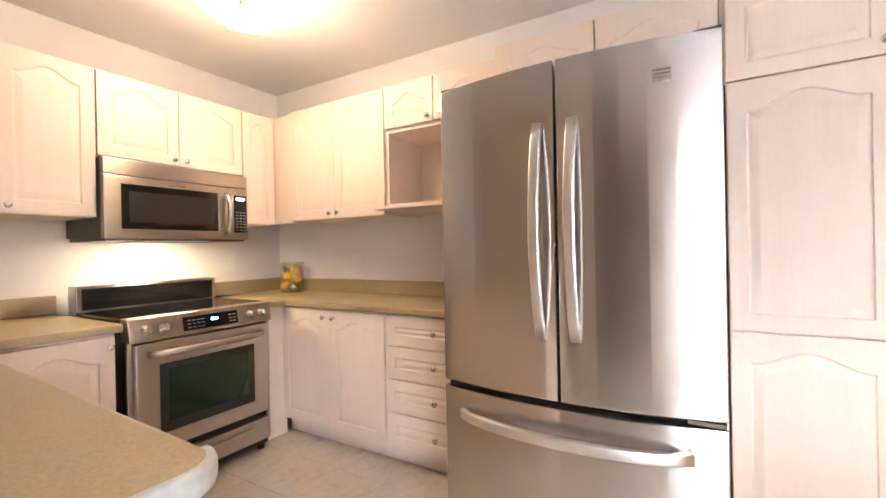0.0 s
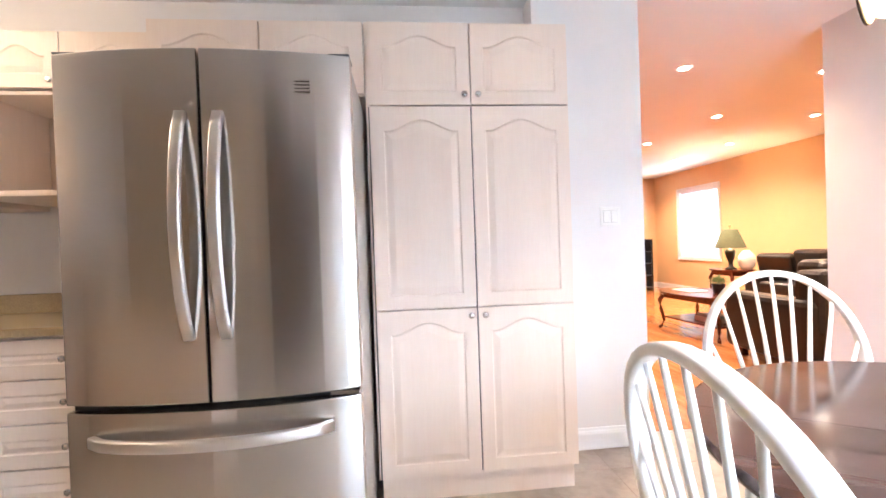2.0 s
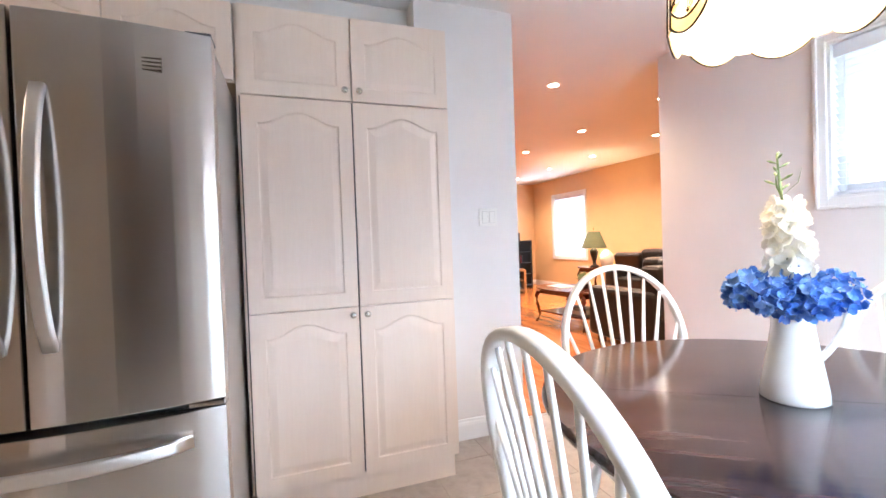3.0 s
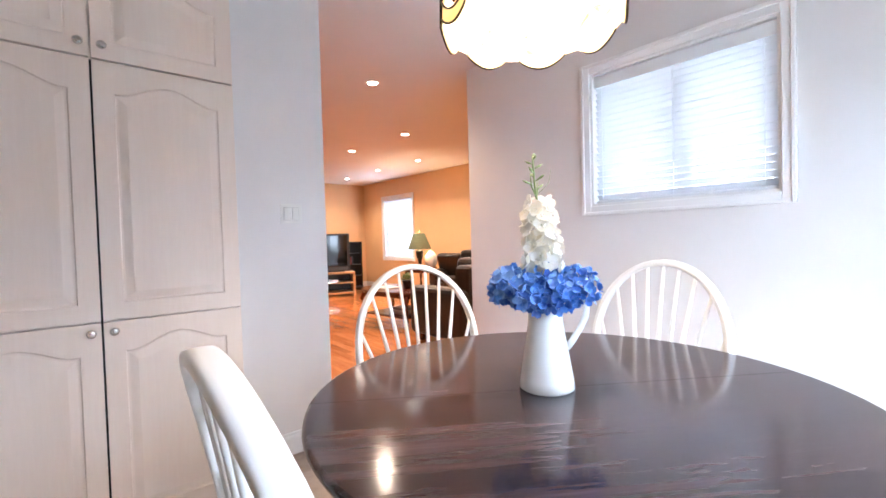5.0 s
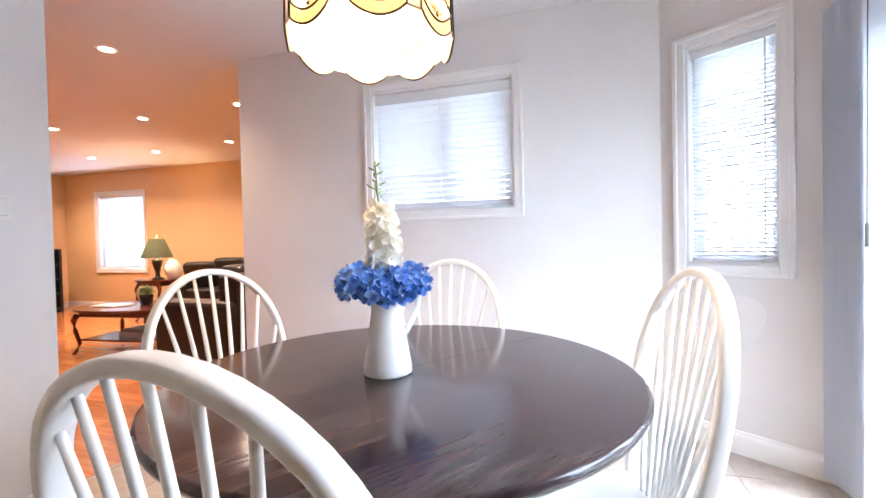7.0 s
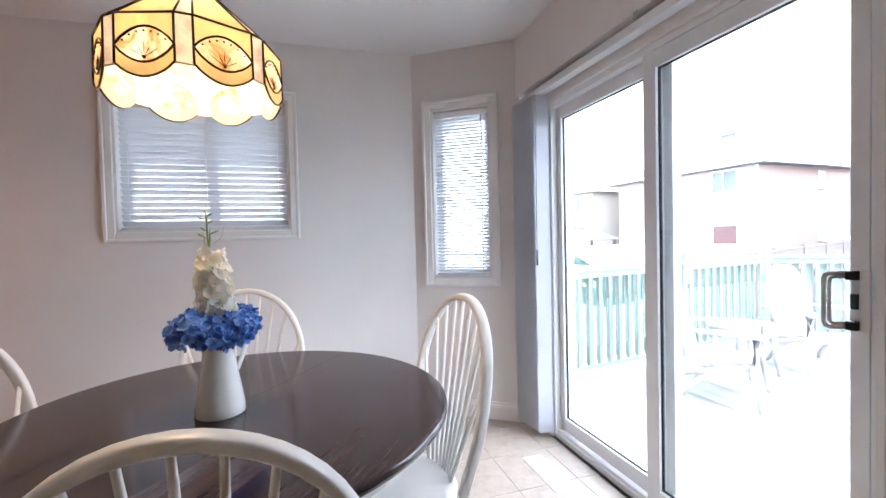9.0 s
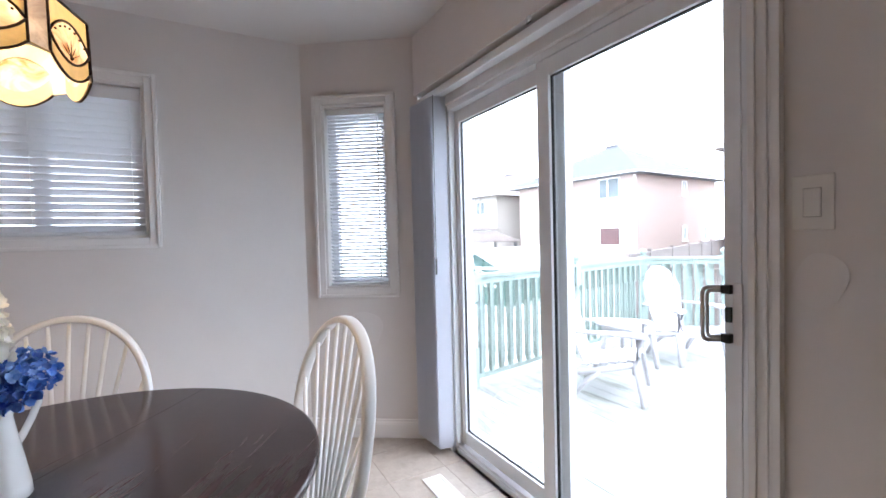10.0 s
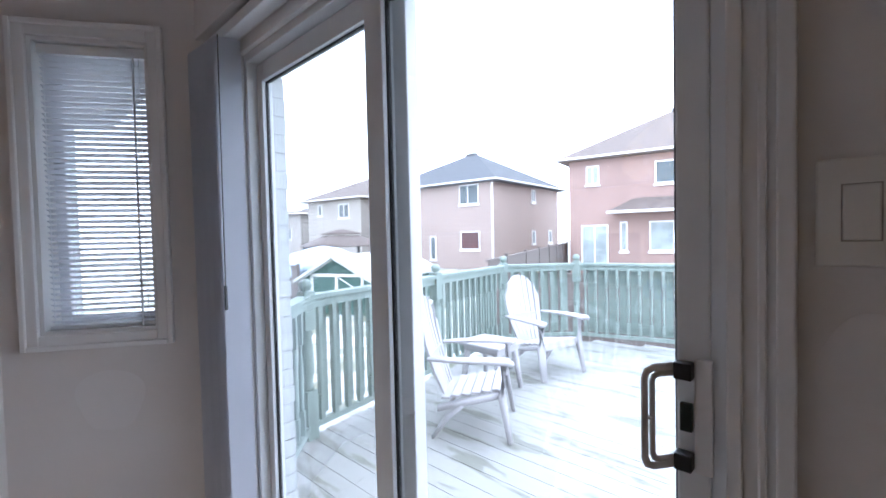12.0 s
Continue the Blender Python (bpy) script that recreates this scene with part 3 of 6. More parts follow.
part("handle_plate", boxes((hx - 0.034, 0.002, hz - hh - 0.012, hx - 0.010, 0.008, hz + hh + 0.012)), HANDLEMAT, slide, "grey back plate", bevel=0.003)
part("threshold", boxes((0, -0.18, -0.05, W_, 0.02, 0.0)), VINYL, door)


# ---- cabinet pieces ----
def arch_door(w, h, arch=True, t=0.020):
    """A raised panel door: local x 0..w, z 0..h, back at y=0, front at -t."""
    bm = B()
    st = 0.058
    top = h - st
    rise = min(0.050, 0.15 * w) if arch else 0.0
    n = 22
    inner = [(st, st), (w - st, st)]
    outer = [(0, 0), (w, 0)]
    for i in range(n + 1):
        u = 1 - 2 * i / n
        k = 0.0 if abs(u) > 0.90 else (0.5 + 0.5 * math.cos(math.pi * abs(u) / 0.90)) ** 0.85
        inner.append((w / 2 + u * (w / 2 - st), top - rise + rise * k))
        outer.append((w if i == 0 else 0 if i == n else w / 2 + u * (w / 2 - st), h))
    cx, cz = w / 2, h / 2

    def ring(pts, y, inset=0.0):
        out = []
        for x, z in pts:
            x = x + math.copysign(min(inset, abs(cx - x)), cx - x) if inset else x
            z = z + math.copysign(min(inset, abs(cz - z)), cz - z) if inset else z
            out.append(bm.verts.new((x, y, z)))
        return out

    levels = [ring(outer, 0), ring(outer, -t), ring(inner, -t), ring(inner, -t + 0.005, 0.004), ring(inner, -t + 0.0055, 0.010), ring(inner, -t + 0.001, 0.036), ring(inner, -t + 0.001, 0.040)]
    for a, b in zip(levels, levels[1:]):
        for i in range(len(a)):
            j = (i + 1) % len(a)
            bm.faces.new((a[i], a[j], b[j], b[i]))
    bm.faces.new(list(reversed(levels[0])))
    bm.faces.new(levels[-1])
    bmesh.ops.remove_doubles(bm, verts=bm.verts, dist=0.0002)
    return finish(bm, "door", PICKLED)


door_cache = {}


def door_mesh(w, h, arch=True):
    k = (round(w, 3), round(h, 3), arch)
    if k not in door_cache:
        door_cache[k] = arch_door(w, h, arch)
    return door_cache[k]


bm = B()
lathe(bm, [(0.005, 0), (0.005, 0.012), (0.011, 0.016), (0.0145, 0.021), (0.0145, 0.025), (0.010, 0.029), (0.003, 0.030)], 16)
KNOB = finish(bm, "knob", CHROME)
KM = Matrix.Rotation(radians(90), 4, "X")


def cabinet(name, m, w, d, z0, z1, doors, label, kick=0.0, open_box=False, group="kitchen cabinets", t=0.018):
    """Doors: (x0, x1, z0, z1, arch, knob (x, z) or None, part name). Local front at y=0 facing -y, body behind."""
    c = thing(name, m, label, "kitchen cabinet", group)
    if open_box:
        for nm, b in (("side", (0, 0, z0, t, d, z1)), ("side", (w - t, 0, z0, w, d, z1)), ("back", (t, d - 0.01, z0, w - t, d, z1)), ("bottom", (t, 0, z0, w - t, d - 0.01, z0 + t)), ("top", (t, 0, z1 - t, w - t, d - 0.01, z1))):
            part(nm, boxes(b), PICKLED, c, bevel=0.0015, seg=1)
    else:
        part("body", boxes((0, 0, z0, w, d, z1)), PICKLED, c, bevel=0.0015, seg=1)
    if kick:
        part("toe_kick", boxes((0, 0.05, 0, w, d, z0)), PICKLED, c)
    for x0, x1, a, b, arch, knob, nm in doors:
        g = 0.0015
        dr = part(nm, door_mesh(x1 - x0 - 2 * g, b - a - 2 * g, arch), None, c, m=pose(x0 + g, -0.001, a + g))
        if knob:
            part("knob", KNOB, None, dr, "round satin nickel knob", m=pose(knob[0] - x0, -0.019, knob[1] - a) @ KM)
    return c


N = lambda x, y: pose(x, y, 0)
W = lambda x, y: pose(x, y, 0, 0, 0, 90)
CT = 0.885   # worktop height
# north base cabinets
FY = 3.40
cabinet("base_cabinet", N(-0.40, FY), 0.87, 0.49, 0.10, CT - 0.04, [(0.005, 0.44, 0.105, 0.835, True, (0.40, 0.79), "door"), (0.44, 0.865, 0.105, 0.835, True, (0.48, 0.79), "door")], "whitewashed oak base cabinet with two arched doors", 1, group="base cabinets")
cabinet("drawer_cabinet", N(0.475, FY), 0.66, 0.49, 0.10, CT - 0.04, [(0.005, 0.655, 0.67, 0.835, False, (0.33, 0.752), "drawer_front"), (0.005, 0.655, 0.485, 0.665, False, (0.33, 0.575), "drawer_front"), (0.005, 0.655, 0.30, 0.48, False, (0.33, 0.39), "drawer_front"), (0.005, 0.655, 0.105, 0.295, False, (0.33, 0.20), "drawer_front")], "whitewashed oak cabinet with four drawers", 1, group="base cabinets")
structure("trim", boxes((-0.41, 3.21, 0, -0.385, 3.40, CT - 0.04)), PICKLED, "whitewashed oak filler beside the range")
# pantry
pc = thing("pantry_cabinet", N(2.09, 3.402), "tall whitewashed oak pantry with six arched doors and round knobs", "pantry cabinet", "")
part("body", boxes((-0.015, 0, 0.115, 0.915, 0.49, 2.17)), PICKLED, pc, bevel=0.002, seg=1)
part("toe_kick", boxes((0.0, 0.02, 0, 0.90, 0.49, 0.115)), PICKLED, pc)
part("shadow_gap", boxes((0.4515, -0.004, 0.125, 0.4585, 0.004, 1.79)), BLACKSEAL, pc, "dark gap between the doors")
part("shadow_gap", boxes((-0.005, -0.006, 0.12, -0.001, 0.004, 1.79)), BLACKSEAL, pc, "dark gap beside the doors")
for x0, x1, s in ((0.0, 0.4535, 1), (0.4565, 0.91, -1)):
    for a, b, kz in ((0.125, 0.880, 0.845), (0.885, 1.790, None), (1.795, 2.165, 1.835)):
        dr = part("door", door_mesh(x1 - x0 - 0.004, b - a - 0.003), None, pc, m=pose(x0 + 0.002, -0.001, a))
        kx = (x1 - x0 - 0.032) if s > 0 else 0.028
        if kz:
            part("knob", KNOB, None, dr, "round satin nickel knob", m=pose(kx, -0.019, kz - a) @ KM)
# over-fridge cabinet
cabinet("fridge_top_cabinet", N(1.172, 3.402), 0.90, 0.49, 1.84, 2.165, [(0.002, 0.457, 1.845, 2.162, True, (0.43, 1.875), "door"), (0.460, 0.898, 1.845, 2.162, True, (0.49, 1.875), "door")], "shallow whitewashed oak cabinet over the refrigerator", group="wall cabinets")
# north wall cabinets
UY = 3.53
cabinet("wall_cabinet", N(-0.44, UY), 0.83, 0.36, 1.41, 2.17, [(0.002, 0.413, 1.413, 2.167, True, (0.380, 1.445), "door"), (0.416, 0.828, 1.413, 2.167, True, (0.449, 1.445), "door")], "whitewashed oak wall cabinet with two arched doors", group="wall cabinets")
cabinet("wall_cabinet", N(0.392, UY), 0.776, 0.36, 1.915, 2.17, [(0.002, 0.346, 1.918, 2.167, True, (0.315, 1.945), "door"), (0.349, 0.774, 1.918, 2.167, True, (0.41, 1.945), "door")], "short whitewashed oak wall cabinet above the open shelf", group="wall cabinets")
cabinet("open_shelf", N(0.392, UY), 0.745, 0.36, 1.455, 1.912, [], "open whitewashed oak niche shelf under a short cabinet", open_box=True, group="wall cabinets")
sh = thing("niche_board", N(0.392, UY), "whitewashed board under the open niche", "shelf")
part("board", boxes((-0.03, -0.09, 1.435, 0.745, 0.36, 1.453)), PICKLED, sh, bevel=0.004)
# west wall cabinets
UX = -0.64
UD = UX - WW - 0.01
cabinet("wall_cabinet", W(UX, 2.085), 0.37, UD, 1.395, 2.155, [(0.003, 0.367, 1.398, 2.152, True, (0.035, 1.43), "door")], "whitewashed oak wall cabinet with one arched door", group="wall cabinets")
cabinet("wall_cabinet", W(UX, 1.70), 0.383, UD, 1.395, 2.155, [(0.003, 0.38, 1.398, 2.152, True, (0.35, 1.43), "door")], "whitewashed oak wall cabinet with one arched door", group="wall cabinets")
cabinet("microwave_top_cabinet", W(UX, 2.457), 0.81, UD, 1.712, 2.155, [(0.002, 0.402, 1.715, 2.152, True, (0.37, 1.745), "door"), (0.405, 0.808, 1.715, 2.152, True, (0.437, 1.745), "door")], "whitewashed oak cabinet over the microwave", group="wall cabinets")
cabinet("wall_cabinet", W(UX, 3.270), 0.26, UD, 1.395, 2.155, [(0.003, 0.245, 1.398, 2.152, True, None, "door")], "narrow whitewashed oak corner cabinet", group="wall cabinets")
structure("trim", boxes((-0.64, 3.532, 1.40, -0.442, 3.55, 2.16)), PICKLED, "whitewashed oak corner filler")
# west base cabinet and peninsula
BXF = -0.30
cabinet("base_cabinet", W(BXF, 1.95), 0.44, 0.74, 0.10, CT - 0.04, [(0.02, 0.435, 0.105, 0.835, True, (0.41, 0.79), "door")], "whitewashed oak base cabinet beside the range", 1, group="base cabinets")
pen = thing("peninsula_cabinet", pose(0, 0, 0), "whitewashed oak peninsula cabinet run under a khaki top", "kitchen cabinet")
part("body", boxes((-1.04, 1.36, 0.10, 1.22, 1.86, CT - 0.04)), PICKLED, pen)
part("toe_kick", boxes((-1.04, 1.40, 0.0, 1.18, 1.83, 0.10)), PICKLED, pen)


def worktop(name, outline, label, edge=None):
    w = thing(name, pose(0, 0, 0), label, "countertop")
    bm = B()
    prism(bm, outline, CT - 0.038, CT)
    part("top", bm, LAMINATE, w, bevel=0.010, seg=3)
    return w


w1 = worktop("countertop", [(-1.055, 3.215), (-0.37, 3.215), (-0.33, 3.36), (1.14, 3.36), (1.14, 3.895), (-1.055, 3.895)], "khaki speckled laminate worktop in the corner")
part("backsplash", boxes((-1.035, 3.877, CT, 1.14, 3.896, CT + 0.10)), LAMINATE, w1, bevel=0.004)
part("backsplash", boxes((-1.056, 3.215, CT, -1.037, 3.896, CT + 0.10)), LAMINATE, w1, bevel=0.004)
r = 0.065
tipx, ty0, ty1 = 1.355, 1.28, 1.885
cor = [(tipx - r + r * math.cos(a), ty1 - r + r * math.sin(a)) for a in [radians(i * 15) for i in range(7)]]
cor0 = [(tipx - r + r * math.sin(a), ty0 + r - r * math.cos(a)) for a in [radians(i * 15) for i in range(7)]]
w2 = worktop("peninsula_countertop", [(-1.055, ty0)] + cor0 + cor + [(-0.27, ty1 + 0.03), (-0.27, 2.415), (-1.055, 2.415)], "khaki speckled laminate peninsula worktop with a rounded end")
part("backsplash", boxes((-1.056, 1.30, CT, -1.037, 2.415, CT + 0.10)), LAMINATE, w2, bevel=0.004)
bm = B()
tube(bm, [(x, y, CT - 0.024) for x, y in cor0 + cor], 0.013, 12, 1.75, sq=0.5)
part("end_edge", bm, EDGE, w2, "pale grey edge band")

# ---- kitchen appliances ----
def arc_front(x0, x1, y, bulge, n=14):
    return [(x0 + (x1 - x0) * i / n, y - bulge * (1 - (2 * i / n - 1) ** 2)) for i in range(n + 1)]


FX0, FX1, FRY = 1.155, 2.062, 2.897
fr = thing("refrigerator", pose(FX0, FRY, 0), "brushed stainless steel french door refrigerator between worktop and pantry", "refrigerator")
FWD = FX1 - FX0
part("body", boxes((0.004, 0.075, 0.03, FWD - 0.004, 0.80, 1.79)), plain("grey metallic paint", (0.48, 0.45, 0.43), 0.3, 0.4, vary=0.03), fr, "grey painted side panels", bevel=0.004)


def bowed(xa, xb, z0, z1):
    """A door whose face bows with the whole front."""
    bm = B()
    n = 12
    pts = []
    for i in range(n + 1):
        x = xa + (xb - xa) * i / n
        u = 2 * x / FWD - 1
        pts.append((x, -0.055 * (1 - u * u)))
    pts += [(xb, 0.065), (xa, 0.065)]
    prism(bm, pts, z0, z1)
    return bm


for xa, xb, hx_, s in ((0.0, FWD / 2 - 0.004, FWD / 2 - 0.055, 1), (FWD / 2 + 0.004, FWD, FWD / 2 + 0.055, -1)):
    d = part("door", bowed(xa, xb, 0.705, 1.797), STEEL, fr, bevel=0.004)
    bm = B()
    n = 14
    tube(bm, [(hx_, -0.054 - 0.060 * math.sin(math.pi * i / n) ** 0.7, 0.905 + 0.695 * i / n) for i in range(n + 1)], 0.0165, 12, 0.62, up=(0, 1, 0), sq=0.3)
    part("handle", bm, SATIN, d, "curved satin steel handle")
    part("hinge_cover", boxes((xb - 0.07 if s < 0 else xa, 0.0, 1.799, xb if s < 0 else xa + 0.07, 0.09, 1.806)), DARKGREY, d, bevel=0.004)
dr = part("freezer_drawer", bowed(0, FWD, 0.09, 0.682), STEEL, fr, bevel=0.004)
bm = B()
tube(bm, [(0.09 + (FWD - 0.18) * i / 16, -0.032 - 0.082 * math.sin(math.pi * i / 16) ** 0.6, 0.60) for i in range(17)], 0.011, 12, 1.6, sq=0.3)
part("handle", bm, SATIN, dr, "long curved satin steel handle")
part("grille", boxes((0.01, 0.03, 0.015, FWD - 0.01, 0.07, 0.085)), DARKGREY, fr)
part("gap_seal", boxes((0.01, 0.02, 0.684, FWD - 0.01, 0.07, 0.703)), BLACKSEAL, fr)
part("hinge", boxes((FWD - 0.10, -0.004, 0.686, FWD - 0.004, 0.05, 0.700)), STEEL_H, fr, bevel=0.002)
bm = B()
for i in range(4):
    box(bm, 0.735, -0.0380, 1.670 + i * 0.011, 0.782, -0.0240, 1.676 + i * 0.011)
part("badge", bm, CHROME, fr, "small chrome badge")

# range: local x 0..0.76 runs along the wall, front at y=0 facing -y
rg = thing("range", W(-0.295, 2.437), "stainless steel electric range with black glass top", "range")
RW, RD = 0.765, 0.70
part("body", boxes((0.004, 0.02, 0.03, RW - 0.004, RD, 0.875)), BLACK, rg, "black side panels")
for fx_ in (0, RW - 0.022):
    part("front_frame", boxes((fx_, 0.0, 0.07, fx_ + 0.022, 0.02, 0.80)), STEEL_Y, rg, bevel=0.003)
od = part("oven_door", boxes((0.024, -0.030, 0.245, RW - 0.024, 0.018, 0.775)), STEEL_Y, rg, bevel=0.006)
part("window", boxes((0.125, -0.0325, 0.325, RW - 0.125, -0.031, 0.665)), BLACK, od, "black glass border")
part("pane", boxes((0.165, -0.034, 0.375, RW - 0.165, -0.033, 0.635)), OVENGLASS, od, "greenish dark glass")
bm = B()
tube(bm, [(0.075 + (RW - 0.15) * i / 14, -0.040 - 0.045 * math.sin(math.pi * i / 14) ** 0.45, 0.722) for i in range(15)], 0.014, 10, 1.2)
part("handle", bm, STEEL_Y, od, "bowed steel handle")
wd = part("warming_drawer", boxes((0.024, -0.026, 0.075, RW - 0.024, 0.018, 0.205)), STEEL_Y, rg, bevel=0.006)
bm = B()
tube(bm, [(0.14 + (RW - 0.28) * i / 12, -0.030 - 0.022 * math.sin(math.pi * i / 12) ** 0.5, 0.165) for i in range(13)], 0.011, 8, 1.0)
part("handle", bm, STEEL_Y, wd)
part("gap", boxes((0.03, 0.0, 0.206, RW - 0.03, 0.018, 0.244)), BLACKSEAL, rg)
bm = B()
prof = [(-0.030, 0.785), (-0.006, 0.895), (0.060, 0.898), (0.060, 0.785)]
a = [bm.verts.new((0, y, z)) for y, z in prof]
b = [bm.verts.new((RW, y, z)) for y, z in prof]
bm.faces.new(a), bm.faces.new(list(reversed(b)))
for i in range(4):
    bm.faces.new((a[i], b[i], b[(i + 1) % 4], a[(i + 1) % 4]))
cp = part("control_panel", bm, STEEL_Y, rg, bevel=0.004)
tiltm = Matrix.Translation((0, -0.0185, 0.838)) @ Matrix.Rotation(radians(-12.3), 4, "X")
part("display", boxes((0.245, -0.003, -0.036, 0.545, 0.001, 0.036)), BLACKGLASS, cp, m=tiltm)
part("clock", boxes((0.392, -0.0045, 0.002, 0.43, -0.0035, 0.014)), emitter("blue clock glow", (0.12, 0.4, 1.0), 3.0), cp, m=tiltm)
bm = B()
for i in range(4):
    for j in range(3):
        box(bm, 0.268 + i * 0.024, -0.0045, -0.022 + j * 0.018, 0.283 + i * 0.024, -0.0035, -0.019 + j * 0.018)
        if i < 2:
            box(bm, 0.492 + i * 0.024, -0.0045, -0.022 + j * 0.018, 0.507 + i * 0.024, -0.0035, -0.016 + j * 0.018)
tagged(part("button_legends", bm, plain("pale print", (0.5, 0.5, 0.5), 0.5), cp, m=tiltm), kind="stuff")
for kx in (0.075, 0.155, 0.625, 0.70):
    bm = B()
    lathe(bm, [(0.026, 0), (0.026, 0.006), (0.019, 0.009), (0.017, 0.030), (0.013, 0.033)], 20)
    box(bm, -0.004, -0.016, 0.030, 0.004, 0.016, 0.036)
    part("knob", bm, CHROME, cp, "chrome burner knob", m=tiltm @ pose(kx, 0, 0) @ KM)
part("cooktop", boxes((0.0, 0.058, 0.880, RW, 0.555, 0.899)), BLACKGLASS, rg, "black glass cooktop", bevel=0.003)
bg = part("backguard", boxes((0.0, 0.555, 0.87, RW, 0.66, 1.035)), STEEL_Y, rg, bevel=0.006)
part("glass_face", boxes((0.025, 0.551, 0.905, RW - 0.025, 0.556, 1.020)), BLACKGLASS, bg, "black glass")
for lx in (0.03, RW - 0.06):
    part("foot", boxes((lx, 0.02, 0, lx + 0.03, 0.05, 0.03)), BLACK, rg)

# microwave over the range
MZ0, MZ1 = 1.275, 1.70
mw = thing("microwave", W(-0.58, 2.462), "stainless steel over the range microwave under a cabinet", "microwave")
MWW, MD = 0.80, 0.46
part("body", boxes((0, 0.03, MZ0 + 0.02, MWW, MD, MZ1)), DARKGREY, mw, "dark grey casing", bevel=0.003)
part("grille_panel", boxes((0, -0.012, MZ1 - 0.082, MWW, 0.03, MZ1)), STEEL_Y, mw, bevel=0.003)
md = part("door", boxes((0, -0.016, MZ0 + 0.012, 0.80, 0.03, MZ1 - 0.087)), STEEL_Y, mw, bevel=0.004)
part("window_border", boxes((0.075, -0.018, MZ0 + 0.062, 0.595, -0.0165, MZ1 - 0.128)), BLACKGLASS, md, "black glass")
part("window", boxes((0.110, -0.0195, MZ0 + 0.095, 0.560, -0.0185, MZ1 - 0.165)), plain("grey mesh glass", (0.024, 0.022, 0.020), 0.12), md, "grey see-through mesh")
part("control_panel", boxes((0.700, -0.018, MZ0 + 0.055, 0.790, -0.0165, MZ1 - 0.130)), BLACKGLASS, md, "black touch panel")
bm = B()
for i in range(3):
    for j in range(7):
        box(bm, 0.712 + i * 0.026, -0.0195, MZ0 + 0.068 + j * 0.019, 0.728 + i * 0.026, -0.0185, MZ0 + 0.075 + j * 0.019)
part("key", bm, plain("grey key print", (0.28, 0.28, 0.30), 0.5), md)
part("clock", boxes((0.718, -0.0195, MZ1 - 0.162, 0.772, -0.0185, MZ1 - 0.146)), emitter("violet clock glow", (0.45, 0.45, 1.0), 1.6), md)
bm = B()
tube(bm, [(0.650, -0.020 - 0.042 * math.sin(math.pi * i / 12) ** 0.5, MZ0 + 0.045 + 0.25 * i / 12) for i in range(13)], 0.017, 10, 0.8, up=(0, 1, 0))
part("handle", bm, STEEL, md, "curved steel handle")
part("badge", boxes((0.31, -0.018, MZ1 - 0.118, 0.40, -0.0165, MZ1 - 0.108)), CHROME, md)
bm = boxes((0.012, 0.01, MZ0, MWW - 0.012, MD - 0.01, MZ0 + 0.019))
part("underside", bm, DARKGREY, mw)
part("lamp_lens", boxes((0.22, 0.06, MZ0 - 0.004, 0.58, 0.12, MZ0)), plain("frosted lamp lens", (0.8, 0.75, 0.65), 0.4), mw)

# jar of lemons and silver balls
jar = thing("glass_vase", pose(-0.76, 3.775, CT), "clear glass cylinder of lemons and silver balls on the worktop", "vase")
bm = B()
lathe(bm, [(0.088, 0.0), (0.088, 0.235), (0.084, 0.235), (0.084, 0.004)], 28)
g_ = part("glass_wall", bm, CLEARGLASS, jar)
g_.visible_shadow = False
for k, (x, y, z, lem) in enumerate([(-0.028, -0.028, 0.037, 1), (0.032, -0.022, 0.036, 0), (0.0, 0.034, 0.037, 1), (-0.025, 0.0, 0.090, 1), (0.03, 0.012, 0.088, 1), (0.0, -0.03, 0.098, 1), (-0.028, -0.015, 0.150, 0), (0.03, 0.0, 0.148, 1), (0.0, 0.032, 0.142, 0)]):
    f_ = thing("lemon" if lem else "silver_ball", pose(-0.76 + 1.25 * x, 3.775 + 1.25 * y, CT + 1.22 * z, 20 * k, 70 + 15 * k, 40 * k), "yellow lemon in the glass vase" if lem else "shiny silver ball in the glass vase", "lemon" if lem else "ornament", "lemons" if lem else "silver balls")
    bm = B()
    if lem:
        lathe(bm, [(0.002, -0.040), (0.006, -0.036), (0.018, -0.028), (0.028, -0.013), (0.030, 0.003), (0.026, 0.016), (0.015, 0.028), (0.006, 0.034), (0.002, 0.038)], 16)
    else:
        bmesh.ops.create_uvsphere(bm, u_segments=20, v_segments=12, radius=0.030)
        for f in bm.faces:
            f.smooth = True
    for v in bm.verts:
        v.co *= 1.24
    part("skin" if lem else "shell", bm, LEMON if lem else SILVER, f_)

# sink at the peninsula
sk = thing("sink", pose(0, 0, 0), "stainless steel sink rim let into the khaki worktop", "sink")
part("rim", boxes((-0.35, 1.42, CT, 0.33, 1.44, CT + 0.006), (-0.35, 1.83, CT, 0.33, 1.85, CT + 0.006), (-0.35, 1.44, CT, -0.33, 1.83, CT + 0.006), (0.31, 1.44, CT, 0.33, 1.83, CT + 0.006)), CHROME, sk, bevel=0.002)
part("basin", boxes((-0.33, 1.44, CT + 0.001, 0.31, 1.83, CT + 0.003)), STEEL_H, sk)


